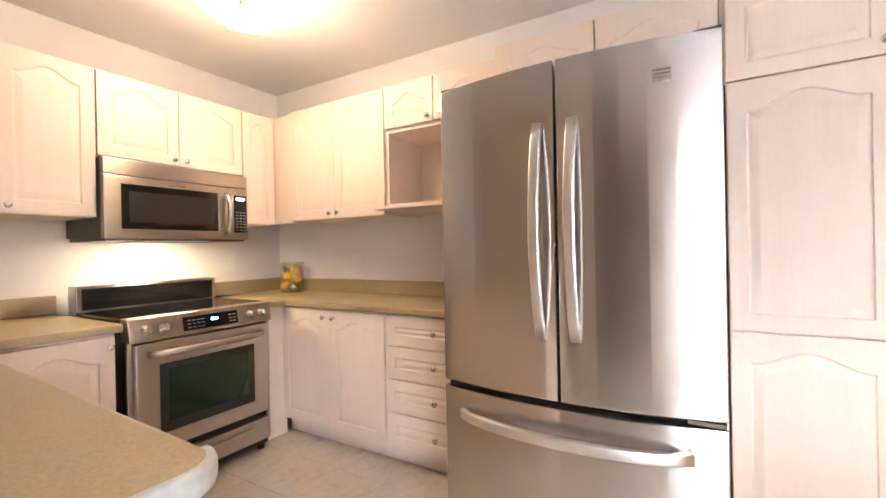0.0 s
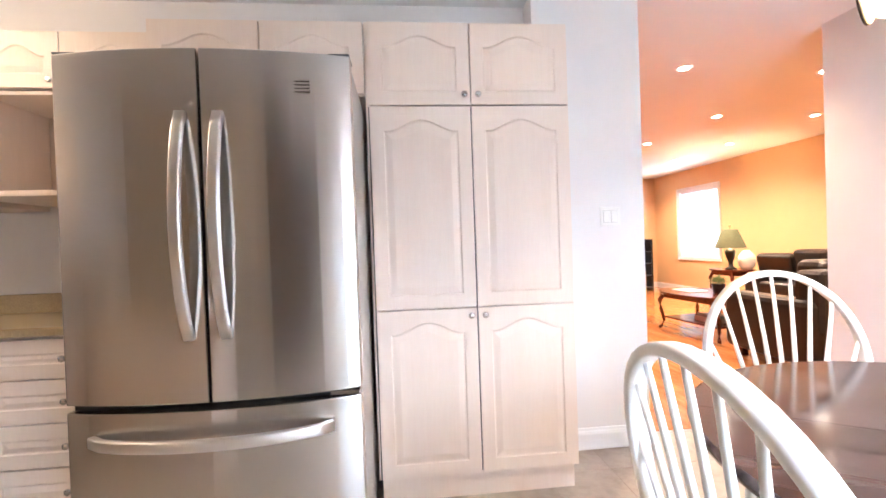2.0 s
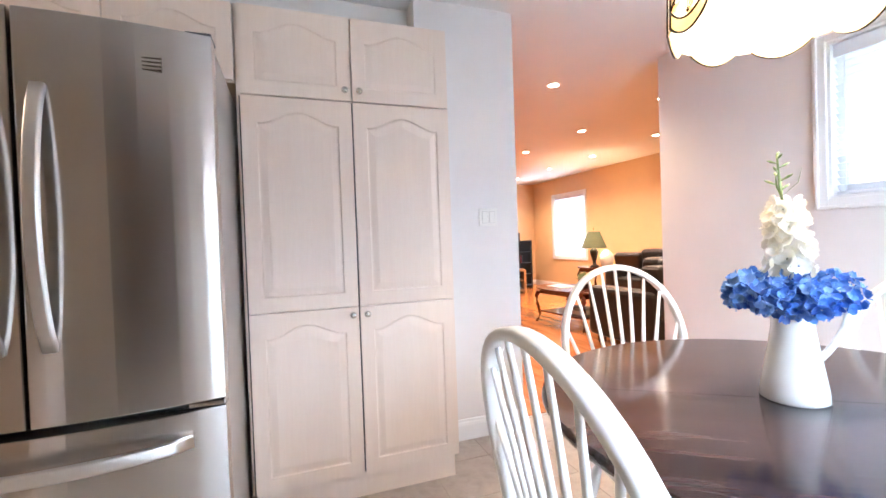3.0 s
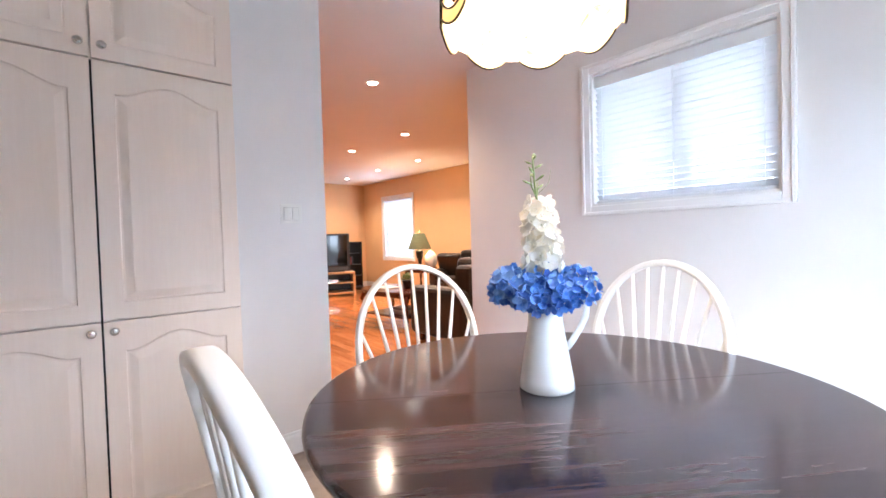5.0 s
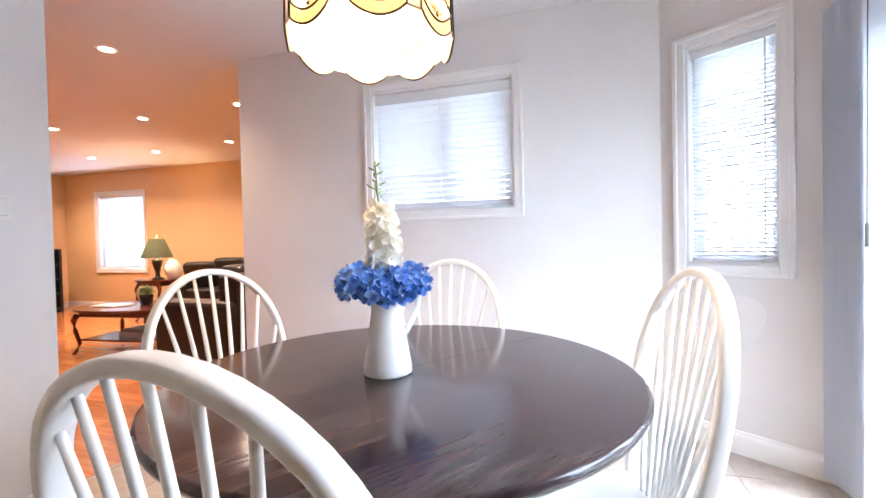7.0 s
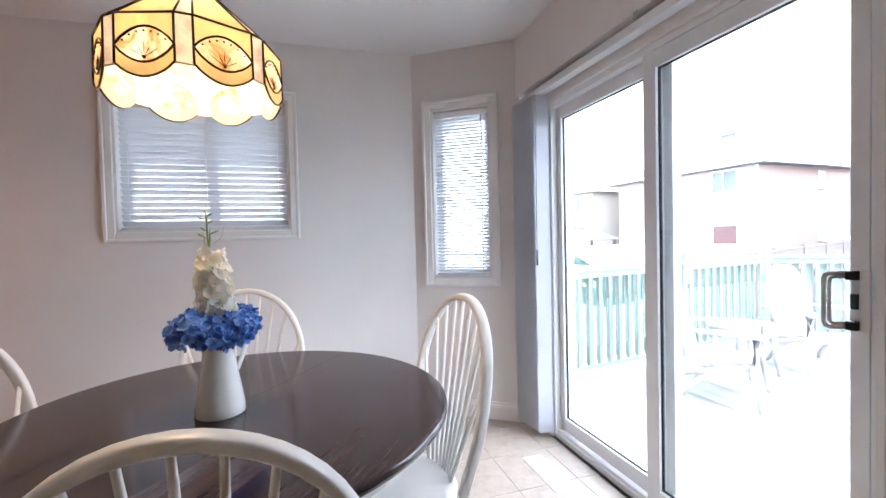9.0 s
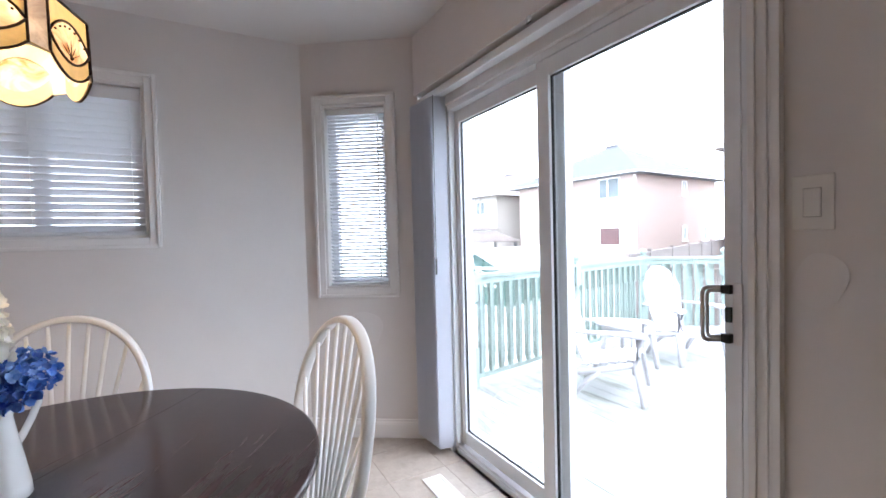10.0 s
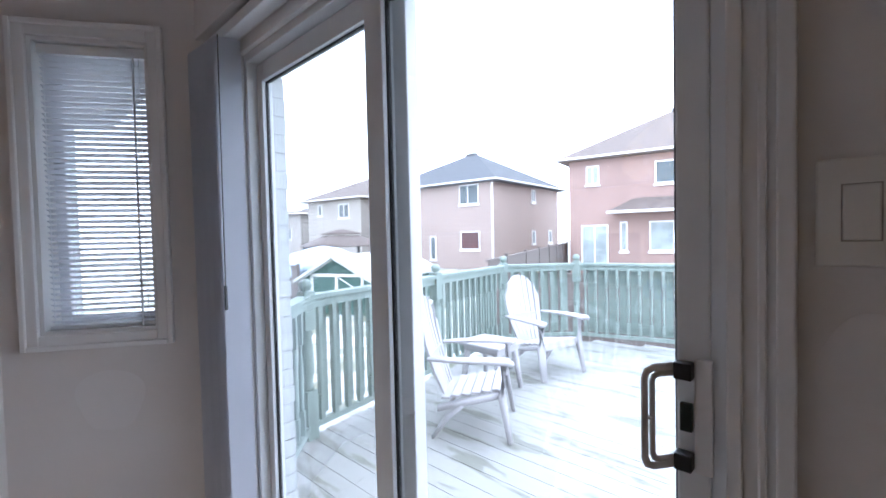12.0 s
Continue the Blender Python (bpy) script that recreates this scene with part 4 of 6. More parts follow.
# plates on the walls
def plate(name, m, w, h, n, label, outlet=False):
    p = thing(name, m, label, "light switch" if not outlet else "outlet")
    part("cover_plate", boxes((-w / 2, -0.006, -h / 2, w / 2, 0, h / 2)), PLATE, p, bevel=0.003)
    for i in range(n):
        cx = (i - (n - 1) / 2) * 0.046
        if outlet:
            for dz in (-0.02, 0.02):
                part("socket", boxes((cx - 0.015, -0.008, dz - 0.013, cx + 0.015, -0.005, dz + 0.013)), PLATE, p, bevel=0.002)
        else:
            part("rocker", boxes((cx - 0.0165, -0.010, -0.033, cx + 0.0165, -0.004, 0.033)), PLATE, p, bevel=0.002)
            part("rocker_frame", boxes((cx - 0.0180, -0.0064, -0.0345, cx + 0.0180, -0.006, 0.0345)), plain("shadow grey gap", (0.35, 0.33, 0.31), 0.6), p, "thin shadow gap")
    return p


plate("light_switch", pose(3.375, 3.76, 1.292), 0.118, 0.105, 2, "double white rocker switch beside the family room opening")
plate("light_switch", pose(2.612, WS, 1.335, 0, 0, 180), 0.082, 0.130, 1, "single white rocker switch beside the patio door")
plate("outlet", W(WW, 3.45) @ pose(0, 0, 1.12), 0.075, 0.115, 1, "white double outlet on the backsplash wall", True)
plate("outlet", pose(-0.2, WN, 1.12), 0.075, 0.115, 1, "white double outlet on the backsplash wall", True)

# kitchen ceiling light: three shades on a plate
cl = thing("ceiling_light", pose(0.12, 2.80, CZ), "flush ceiling light with glowing white glass shades", "ceiling light")
bm = B()
lathe(bm, [(0.03, -0.07), (0.10, -0.06), (0.15, -0.012), (0.15, 0)], 28)
part("canopy", bm, BRASS, cl)
SHADE_GLOW = emitter("glowing opal glass", (1.0, 0.84, 0.60), 1.5)
for k in range(3):
    bm = B()
    lathe(bm, [(0.028, 0.06), (0.045, 0.035), (0.068, 0.0), (0.078, -0.03), (0.074, -0.03), (0.064, 0.0), (0.04, 0.035), (0.01, 0.05)], 20)
    part("shade", bm, SHADE_GLOW, cl, "opal glass shade", m=pose(0, 0, 0, 0, 0, 120 * k + 20) @ pose(0.11, 0, -0.145, 0, -30, 0) @ Matrix.Scale(1.2, 4))


# ---- dining table ----
TZ = 0.785
TX, TY, TR = 3.33, 2.04, 0.59
tb = thing("dining_table", pose(TX, TY, 0), "round espresso topped table with a white pedestal base", "dining table")
for s in (-1, 1):   # two half tops meet at a fine joint
    bm = B()
    n = 40
    rim = [(0.0008 * s + TR * math.cos(a), TR * math.sin(a)) for a in [math.pi * (i / n - 0.5) if s > 0 else math.pi * (i / n + 0.5) for i in range(n + 1)]]
    prof = [(0.955, -0.034), (0.99, -0.024), (1.0, -0.012), (0.996, -0.003), (0.985, 0.0)]
    rings = [[bm.verts.new((x * q, y * q, TZ + dz)) for x, y in rim] for q, dz in prof]
    for a_, b_ in zip(rings, rings[1:]):
        for i in range(n):
            bm.faces.new((a_[i], a_[i + 1], b_[i + 1], b_[i])).smooth = True
    bm.faces.new(list(reversed(rings[0])))
    bm.faces.new(rings[-1])
    for a_, b_ in zip(rings, rings[1:]):
        bm.faces.new((a_[n], a_[0], b_[0], b_[n]))
    part("tabletop", bm, TABLETOP, tb, "dark espresso wood half top", m=pose(0, 0, 0, 0, 0, 55))
bm = B()
n = 40
o = [(0.50 * math.cos(2 * math.pi * i / n), 0.50 * math.sin(2 * math.pi * i / n)) for i in range(n)]
prism(bm, o, TZ - 0.105, TZ - 0.035)
part("apron", bm, TABLEBASE, tb, "white painted apron")
bm = B()
lathe(bm, [(0.11, 0.16), (0.12, 0.20), (0.075, 0.25), (0.06, 0.30), (0.10, 0.42), (0.105, 0.48), (0.06, 0.56), (0.075, 0.62), (0.14, 0.66)], 24)
part("pedestal", bm, TABLEBASE, tb)
for k in range(4):
    bm = B()
    tube(bm, [(0.06, 0, 0.24), (0.16, 0, 0.22), (0.27, 0, 0.13), (0.38, 0, 0.045), (0.44, 0, 0.028)], [0.04, 0.038, 0.033, 0.028, 0.024], 8, 0.8)
    part("foot", bm, TABLEBASE, tb, m=pose(0, 0, 0, 0, 0, 45 + 90 * k))


# ---- windsor chair: faces +y, bow at y = -0.23 ----
def windsor(m, label):
    c = thing("dining_chair", m, label, "chair", "chairs round the table")
    bm = B()
    n = 28
    outline = []
    for i in range(n):
        a = 2 * math.pi * i / n
        x, y = 0.205 * math.copysign(abs(math.cos(a)) ** 0.8, math.cos(a)), 0.20 * math.copysign(abs(math.sin(a)) ** 0.75, math.sin(a))
        outline.append((x * (1 + 0.10 * y / 0.2), y))
    prism(bm, outline, 0.415, 0.452)
    part("seat", bm, WHITEPAINT, c, bevel=0.012, seg=3)
    # bow
    lean = 0.20

    def bowpt(a):
        return 0.234 * math.cos(a), 0.735 + 0.297 * max(0.0, math.sin(a)) ** 0.9

    pts = [(-0.172, 0.455), (-0.205, 0.56), (-0.230, 0.65)] + [(-bowpt(math.pi * i / 24)[0], bowpt(math.pi * i / 24)[1]) for i in range(25)] + [(0.230, 0.65), (0.205, 0.56), (0.172, 0.455)]
    full = []
    for x, z in pts:
        full.append((x, -0.155 - lean * (z - 0.455) * 0.9 - 0.02 * (1 - (x / 0.25) ** 2), z))
    bm = B()
    tube(bm, full, 0.0108, 16, 1.7, up=(0, 1, 0), sq=0.55)
    part("bow", bm, WHITEPAINT, c, "steam bent white bow")
    for k in range(9):
        u = (k - 4) / 4
        xb, xt = 0.085 * u, 0.224 * u
        # where the bow stands over xt
        zt = 0.735 + 0.297 * (max(0.0, 1 - (xt / 0.234) ** 2)) ** 0.45 - 0.010
        yb = -0.165 - 0.015 * (1 - u * u)
        yt = -0.155 - lean * (zt - 0.455) * 0.9 - 0.02 * (1 - (xt / 0.25) ** 2)
        bm = B()
        P0, P1 = Vector((xb, yb, 0.45)), Vector((xt, yt, zt))
        tube(bm, [P0.lerp(P1, q) for q in (0, 0.3, 0.6, 1.0)], [0.0065, 0.0082, 0.0075, 0.0055], 8, up=(0, 1, 0))
        part("spindle", bm, WHITEPAINT, c)
    feet = []
    for sx, sy in ((-1, -1), (1, -1), (-1, 1), (1, 1)):
        top, foot = Vector((0.135 * sx, 0.13 * sy, 0.418)), Vector((0.205 * sx, 0.205 * sy - 0.01, 0.0))
        feet.append((top, foot))
        bm = B()
        q = [0, 0.08, 0.16, 0.22, 0.26, 0.40, 0.55, 0.60, 0.64, 0.80, 1.0]
        rr = [0.012, 0.014, 0.017, 0.012, 0.017, 0.021, 0.018, 0.013, 0.018, 0.015, 0.011]
        tube(bm, [top.lerp(foot, a) for a in q], rr, 10, up=(0, 1, 0))
        part("leg", bm, WHITEPAINT, c, "turned white leg")
    mids = [t_.lerp(f_, 0.55) for t_, f_ in feet]
    for a, b in ((0, 2), (1, 3)):
        bm = B()
        tube(bm, [mids[a].lerp(mids[b], q) for q in (0, 0.25, 0.5, 0.75, 1)], [0.007, 0.010, 0.014, 0.010, 0.007], 8)
        part("stretcher", bm, WHITEPAINT, c)
    bm = B()
    s0, s1 = mids[0].lerp(mids[2], 0.5), mids[1].lerp(mids[3], 0.5)
    tube(bm, [s0.lerp(s1, q) for q in (0, 0.25, 0.5, 0.75, 1)], [0.007, 0.010, 0.014, 0.010, 0.007], 8)
    part("stretcher", bm, WHITEPAINT, c)
    return c


def chair_pose(bx, by, turn):
    """Place from the top of the bow and the way the chair faces."""
    off = Matrix.Rotation(radians(turn), 4, "Z") @ Vector((0, -0.275, 0))
    return pose(bx - off.x, by - off.y, 0, 0, 0, turn)


ch = windsor(chair_pose(3.455, 2.80, 166), "white bow-back windsor dining chair before the family room opening")
CHAIRS = [(4.02, 2.10, 82, "white bow-back windsor dining chair against the window wall"),
          (3.430, 1.325, 9, "white bow-back windsor dining chair between table and patio door"),
          (2.575, 1.985, 268, "white bow-back windsor dining chair on the kitchen side of the table")]
for bx, by, turn, lab in CHAIRS:
    cc = copy_thing(ch, chair_pose(bx, by, turn) @ Matrix.Diagonal((1, 1, 0.985 if turn == 268 else 1, 1)))
    tagged(cc, label=lab)

# ---- vase with flowers ----
VX, VY = 3.292, 2.072
vs = thing("pitcher", pose(VX, VY, TZ), "white ceramic pitcher with a long handle on the dark table", "pitcher")
bm = B()
lathe(bm, [(0.059, 0.0), (0.063, 0.004), (0.061, 0.025), (0.052, 0.08), (0.044, 0.125), (0.039, 0.16), (0.040, 0.178), (0.046, 0.200), (0.043, 0.200), (0.037, 0.178), (0.036, 0.16)], 36)
part("body", bm, CERAMIC, vs)
hdir = radians(-38)
bm = B()
hp = [(0.042, 0.190), (0.062, 0.206), (0.084, 0.203), (0.097, 0.186), (0.094, 0.162), (0.080, 0.134), (0.062, 0.106), (0.049, 0.090)]
tube(bm, [(x * math.cos(hdir), x * math.sin(hdir), z) for x, z in hp], 0.0085, 10, 0.6, up=(math.sin(hdir), -math.cos(hdir), 0))
part("handle", bm, CERAMIC, vs)


def flower_mat(name, c1, c2, c3, trans=0.25):
    m, nt, p = material(name)
    geo = nt.nodes.new("ShaderNodeNewGeometry")
    c = ramp(nt, geo.outputs["Random Per Island"], [(0.0, c1), (0.5, c2), (1.0, c3)])
    n = noise_tex(nt, mapping(nt, (1, 1, 1)), 60, 3)
    c = mix(nt, 0.25, c, ramp(nt, n, [(0.35, c1), (0.65, c3)]))
    nt.links.new(c, p.inputs["Base Color"])
    p.inputs["Roughness"].default_value = 0.55
    tl_, mx = nt.nodes.new("ShaderNodeBsdfTranslucent"), nt.nodes.new("ShaderNodeMixShader")
    nt.links.new(c, tl_.inputs["Color"])
    mx.inputs[0].default_value = trans
    nt.links.new(p.outputs[0], mx.inputs[1])
    nt.links.new(tl_.outputs[0], mx.inputs[2])
    nt.links.new(mx.outputs[0], nt.nodes["Material Output"].inputs["Surface"])
    return m


BLUE = flower_mat("blue hydrangea petals", (0.008, 0.05, 0.34), (0.045, 0.20, 0.68), (0.34, 0.55, 0.86))
CREAM = flower_mat("cream delphinium petals", (0.88, 0.82, 0.66), (0.92, 0.90, 0.82), (0.95, 0.94, 0.91), 0.45)
rnd = random.Random(5)


def add_floret(bm, centre, normal, size, petals, cup):
    """A floret of rounded petals round a centre."""
    q = Vector(normal).to_track_quat("Z", "Y").to_matrix().to_4x4()
    base = Matrix.Translation(centre) @ q @ Matrix.Rotation(rnd.uniform(0, 6.28), 4, "Z")
    for k in range(petals):
        m = base @ Matrix.Rotation(2 * math.pi * k / petals + rnd.uniform(-0.15, 0.15), 4, "Z") @ Matrix.Rotation(rnd.uniform(0.05, 0.45), 4, "X")
        rows = 4
        grid = []
        for i in range(rows + 1):
            t = i / rows
            ww = size * 1.05 * math.sin(math.pi * (0.10 + 0.82 * t)) ** 0.6
            grid.append([bm.verts.new(m @ Vector((s * ww / 2, size * (0.08 + t), cup * size * (t * t - 0.5 * t) + 0.10 * size * s * s + rnd.uniform(-0.03, 0.03) * size))) for s in (-1, 0, 1)])
        for a, b in zip(grid, grid[1:]):
            for j in range(2):
                bm.faces.new((a[j], a[j + 1], b[j + 1], b[j])).smooth = True


hy = thing("hydrangea_bunch", pose(VX, VY, TZ + 0.195), "bunch of blue silk hydrangeas in the white pitcher", "flowers")
HEADS = [(-0.085, 0.075, 0.055, 0.062), (0.075, -0.065, 0.050, 0.066), (-0.02, -0.055, 0.035, 0.062), (0.045, 0.075, 0.055, 0.06), (-0.07, -0.005, 0.035, 0.060), (0.09, 0.015, 0.045, 0.058), (0.0, 0.02, 0.075, 0.062)]
for hx_, hy_, hz_, hr_ in [tuple(0.67 * q for q in hd_) for hd_ in HEADS]:
    bm = B()
    for k in range(56):
        z = 1 - 1.65 * (k + 0.5) / 56
        a = 2.39996 * k
        s = math.sqrt(max(0, 1 - z * z))
        nrm = Vector((s * math.cos(a), s * math.sin(a), z))
        add_floret(bm, Vector((hx_, hy_, hz_)) + nrm * hr_ * rnd.uniform(0.80, 1.18), nrm + Vector((rnd.uniform(-0.4, 0.4), rnd.uniform(-0.4, 0.4), rnd.uniform(-0.3, 0.3))), rnd.uniform(0.0125, 0.0185), 4, rnd.uniform(0.2, 0.9))
    me = finish(bm, "flower_head", BLUE)
    hd = part("flower_head", me, None, hy, "round head of blue florets")
    bm = B()
    tube(bm, [(hx_ * 0.2, hy_ * 0.2, -0.04), (hx_ * 0.7, hy_ * 0.7, 0.0), (hx_, hy_, hz_)], 0.003, 6)
    part("stem", bm, STEM, hd)
dl = thing("delphinium_stem", pose(VX, VY, TZ + 0.20), "tall cream silk delphinium rising from the blue flowers", "flowers")
axis = [Vector((0.0, 0.0, 0.0)), Vector((-0.003, 0.005, 0.09)), Vector((-0.004, 0.004, 0.18)), Vector((-0.012, 0.012, 0.26)), Vector((-0.017, 0.014, 0.335))]


def on_axis(t):
    k = min(3, int(t * 4))
    return axis[k].lerp(axis[k + 1], t * 4 - k)


bm = B()
tube(bm, [on_axis(i / 16) for i in range(17)], [0.0045 - 0.0022 * i / 16 for i in range(17)], 8)
part("stem", bm, STEM, dl, "slim green stem")
for k in range(52):
    t = 0.18 + 0.47 * k / 52
    a = 2.39996 * k
    c0 = on_axis(t)
    spread = 0.041 * (1.15 - 0.40 * k / 52) * rnd.uniform(0.65, 1.15)
    nrm = Vector((math.cos(a), math.sin(a), 0.15))
    bm = B()
    add_floret(bm, c0 + nrm * spread * 0.75, nrm + Vector((rnd.uniform(-0.5, 0.5), rnd.uniform(-0.5, 0.5), rnd.uniform(-0.3, 0.6))), rnd.uniform(0.017, 0.024), 5, rnd.uniform(0.0, 0.6))
    part("blossom", bm, CREAM, dl)
for k in range(9):
    t = 0.74 + 0.26 * k / 8
    a = 2.39996 * k
    c0 = on_axis(min(t, 0.999))
    nrm = Vector((math.cos(a), math.sin(a), 0.5))
    e = c0 + nrm * (0.022 - 0.013 * k / 8)
    bm = B()
    tube(bm, [c0, e, e + nrm * 0.008], [0.0008, 0.0032, 0.0008], 6)
    part("bud", bm, STEM, dl)
for k, a in enumerate((0.6, 3.4, 5.0)):
    c0 = on_axis(0.66 + 0.02 * k)
    bm = B()
    tube(bm, [c0, c0 + Vector((math.cos(a), math.sin(a), 0.9)) * 0.03, c0 + Vector((math.cos(a), math.sin(a), 1.6)) * 0.036], [0.001, 0.0022, 0.0006], 6, 0.3)
    part("leaf", bm, STEM, dl)

# ---- stained glass pendant ----
PX, PY, PZ = 3.31, 2.105, 1.605
pd = thing("pendant_lamp", pose(PX, PY, PZ), "leaded stained glass pendant with cream panels, lit", "pendant lamp")


def lampglass(name, c, glow, a=None, b=None, rough=0.15):
    """Backlit opal or streaky glass: it lets light through and shows its own colour."""
    m, nt, p = material(name)
    v = mapping(nt, (1, 1, 1))
    n = noise_tex(nt, v, 14, 6, 0.6, 1.2)
    col = ramp(nt, n, [(0.35, a or tuple(x * 0.85 for x in c)), (0.6, b or c)])
    tr = nt.nodes.new("ShaderNodeBsdfTranslucent")
    nt.links.new(col, tr.inputs["Color"])
    nt.links.new(col, p.inputs["Base Color"])
    p.inputs["Roughness"].default_value = rough
    mx = nt.nodes.new("ShaderNodeMixShader")
    mx.inputs[0].default_value = glow
    nt.links.new(p.outputs[0], mx.inputs[1])
    nt.links.new(tr.outputs[0], mx.inputs[2])
    nt.links.new(mx.outputs[0], nt.nodes["Material Output"].inputs["Surface"])
    return m


G_CREAM = lampglass("cream opal glass", (0.66, 0.58, 0.39), 0.55)
G_WHITE = lampglass("white streaky glass", (0.66, 0.62, 0.55), 0.5, (0.45, 0.40, 0.37), (0.74, 0.71, 0.66))
G_ART = lampglass("painted etched glass", (0.70, 0.66, 0.55), 0.65, (0.46, 0.27, 0.12), (0.80, 0.76, 0.68))
NS = 8           # large panels, each with a narrow strip between
RB, ZB = 0.214, 0.0
RT, ZT = 0.211, 0.142
RC, ZC = 0.055, 0.285


def wallpt(a, z, push=0.0):
    r_ = (RB + (RT - RB) * (z - ZB) / (ZT - ZB) if z <= ZT else RT + (RC - RT) * (z - ZT) / (ZC - ZT)) + push
    return Vector((r_ * math.cos(a), r_ * math.sin(a), z))


def patch(fn, nu, nv, thick=0.003):
    """A pane over a grid of (u, v), with a little thickness."""
    bm = B()
    out = [[bm.verts.new(fn(i / nu, j / nv, 0)) for i in range(nu + 1)] for j in range(nv + 1)]
    inn = [[bm.verts.new(fn(i / nu, j / nv, -thick)) for i in range(nu + 1)] for j in range(nv + 1)]
    for j in range(nv):
        for i in range(nu):
            bm.faces.new((out[j][i], out[j][i + 1], out[j + 1][i + 1], out[j + 1][i]))
            bm.faces.new((inn[j][i], inn[j + 1][i], inn[j + 1][i + 1], inn[j][i + 1]))
    edge = [(0, i, 0, i + 1) for i in range(nu)] + [(nv, i + 1, nv, i) for i in range(nu)] + [(j + 1, 0, j, 0) for j in range(nv)] + [(j, nu, j + 1, nu) for j in range(nv)]
    for a, b, c, d in edge:
        bm.faces.new((out[a][b], inn[a][b], inn[c][d], out[c][d]))
    return bm


bm = B()
bmesh.ops.create_icosphere(bm, subdivisions=1, radius=0.0026)
JEWEL = finish(bm, "jewel", CAME)
step = 2 * math.pi / NS
hw, gap = step * 0.39, step * 0.11
for k in range(NS):
    ac = step * k + radians(29.5)
    a0, a1 = ac - hw, ac + hw

    def A(u):
        return a0 + (a1 - a0) * u

    def flat(u, z, push):
        """Panels are flat facets between their two edges."""
        p0, p1 = wallpt(a0, z, push), wallpt(a1, z, push)
        return p0.lerp(p1, u)

    def eye_top(u):
        return 0.072 + 0.040 * math.sin(math.pi * u) ** 0.8

    def eye_bot(u):
        return 0.072 - 0.038 * math.sin(math.pi * u) ** 0.8

    def low(u):
        return 0.034 - 0.032 * math.sin(math.pi * u) ** 0.8

    part("cone_panel", patch(lambda u, v, t: flat(u, ZT + (ZC - ZT) * v, t), 1, 4), G_CREAM, pd, "cream upper panel")
    part("upper_panel", patch(lambda u, v, t: flat(u, eye_top(u) + 0.002 + (ZT - eye_top(u) - 0.002) * v, t), 10, 2), G_CREAM, pd, "cream glass panel")
    part("eye_panel", patch(lambda u, v, t: flat(u, eye_bot(u) + (eye_top(u) - eye_bot(u)) * v, t + 0.001), 12, 3), G_ART, pd, "painted almond shaped panel")
    part("lower_panel", patch(lambda u, v, t: flat(u, low(u) + (eye_bot(u) - low(u)) * v, t), 10, 2), G_CREAM, pd, "cream glass panel")
    part("strip_panel", patch(lambda u, v, t: wallpt(a1 + 2 * gap * u, 0.030 + (ZT - 0.030) * v, t), 1, 3), G_WHITE, pd, "narrow white glass strip")
    part("cone_strip", patch(lambda u, v, t: wallpt(a1 + 2 * gap * u, ZT + (ZC - ZT) * v, t), 1, 4), G_WHITE, pd, "narrow white upper strip")
    for q in range(7):
        part("jewel", JEWEL, None, pd, m=Matrix.Translation(flat(0.14 + 0.12 * q, eye_top(0.14 + 0.12 * q) - 0.010, 0.0025)))
    heart = flat(0.5, eye_bot(0.5) + 0.010, 0.0025)
    part("jewel", JEWEL, None, pd, m=Matrix.Translation(heart) @ Matrix.Scale(1.6, 4))
    bm = B()
    for q in range(5):
        e_ = flat(0.5 + 0.11 * (q - 2), 0.058 + 0.020 * (1 - abs(q - 2) / 2.4), 0.003)
        tube(bm, [heart, heart.lerp(e_, 0.6), e_], [0.0007, 0.0010, 0.0005], 4)
    tagged(part("flower_stems", bm, CAME, pd, "fine dark stems in the panel"), kind="stuff")
    cames = [[flat(i / 10, eye_top(i / 10), 0.002) for i in range(11)], [flat(i / 10, eye_bot(i / 10), 0.002) for i in range(11)], [flat(i / 10, low(i / 10), 0.002) for i in range(11)],
             [wallpt(a0, ZT, 0.002), wallpt(a1, ZT, 0.002)], [wallpt(a1, ZT, 0.002), wallpt(a1 + 2 * gap, ZT, 0.002)],
             [wallpt(a0, 0.032, 0.002), wallpt(a0, ZT, 0.002), wallpt(a0, ZC, 0.002)], [wallpt(a1, 0.032, 0.002), wallpt(a1, ZT, 0.002), wallpt(a1, ZC, 0.002)]]
    for cpts in cames:
        bm = B()
        tube(bm, cpts, 0.0026, 6)
        part("came", bm, CAME, pd, "dark lead came")
    bm = B()
    tube(bm, [flat(i / 10, low(i / 10), 0.001) for i in range(11)] + [wallpt(a1 + 2 * gap, 0.030, 0.001)], 0.0016, 6)
    part("rim_came", bm, BRASS, pd, "thin brass rim")
bm = B()
lathe(bm, [(0.058, 0.282), (0.062, 0.298), (0.042, 0.325), (0.02, 0.345), (0.012, 0.40)], 24)
part("cap", bm, BRASS, pd, "aged brass cap")
bm = B()
lathe(bm, [(0.02, CZ - PZ - 0.055), (0.055, CZ - PZ - 0.04), (0.062, CZ - PZ)], 24)
part("canopy", bm, BRASS, pd, "brass ceiling canopy")
bm = B()
nl = 15
for i in range(nl):
    z = 0.40 + (CZ - PZ - 0.06 - 0.40) * (i + 0.5) / nl
    hh_ = (CZ - PZ - 0.46) / nl * 0.72
    ring_ = [(0.009 * math.cos(q), 0.0, z + hh_ * math.sin(q)) if i % 2 else (0.0, 0.009 * math.cos(q), z + hh_ * math.sin(q)) for q in [2 * math.pi * j / 10 for j in range(10)]]
    tube(bm, ring_, 0.0018, 5, up=(0.577, 0.577, 0.577), closed=True)
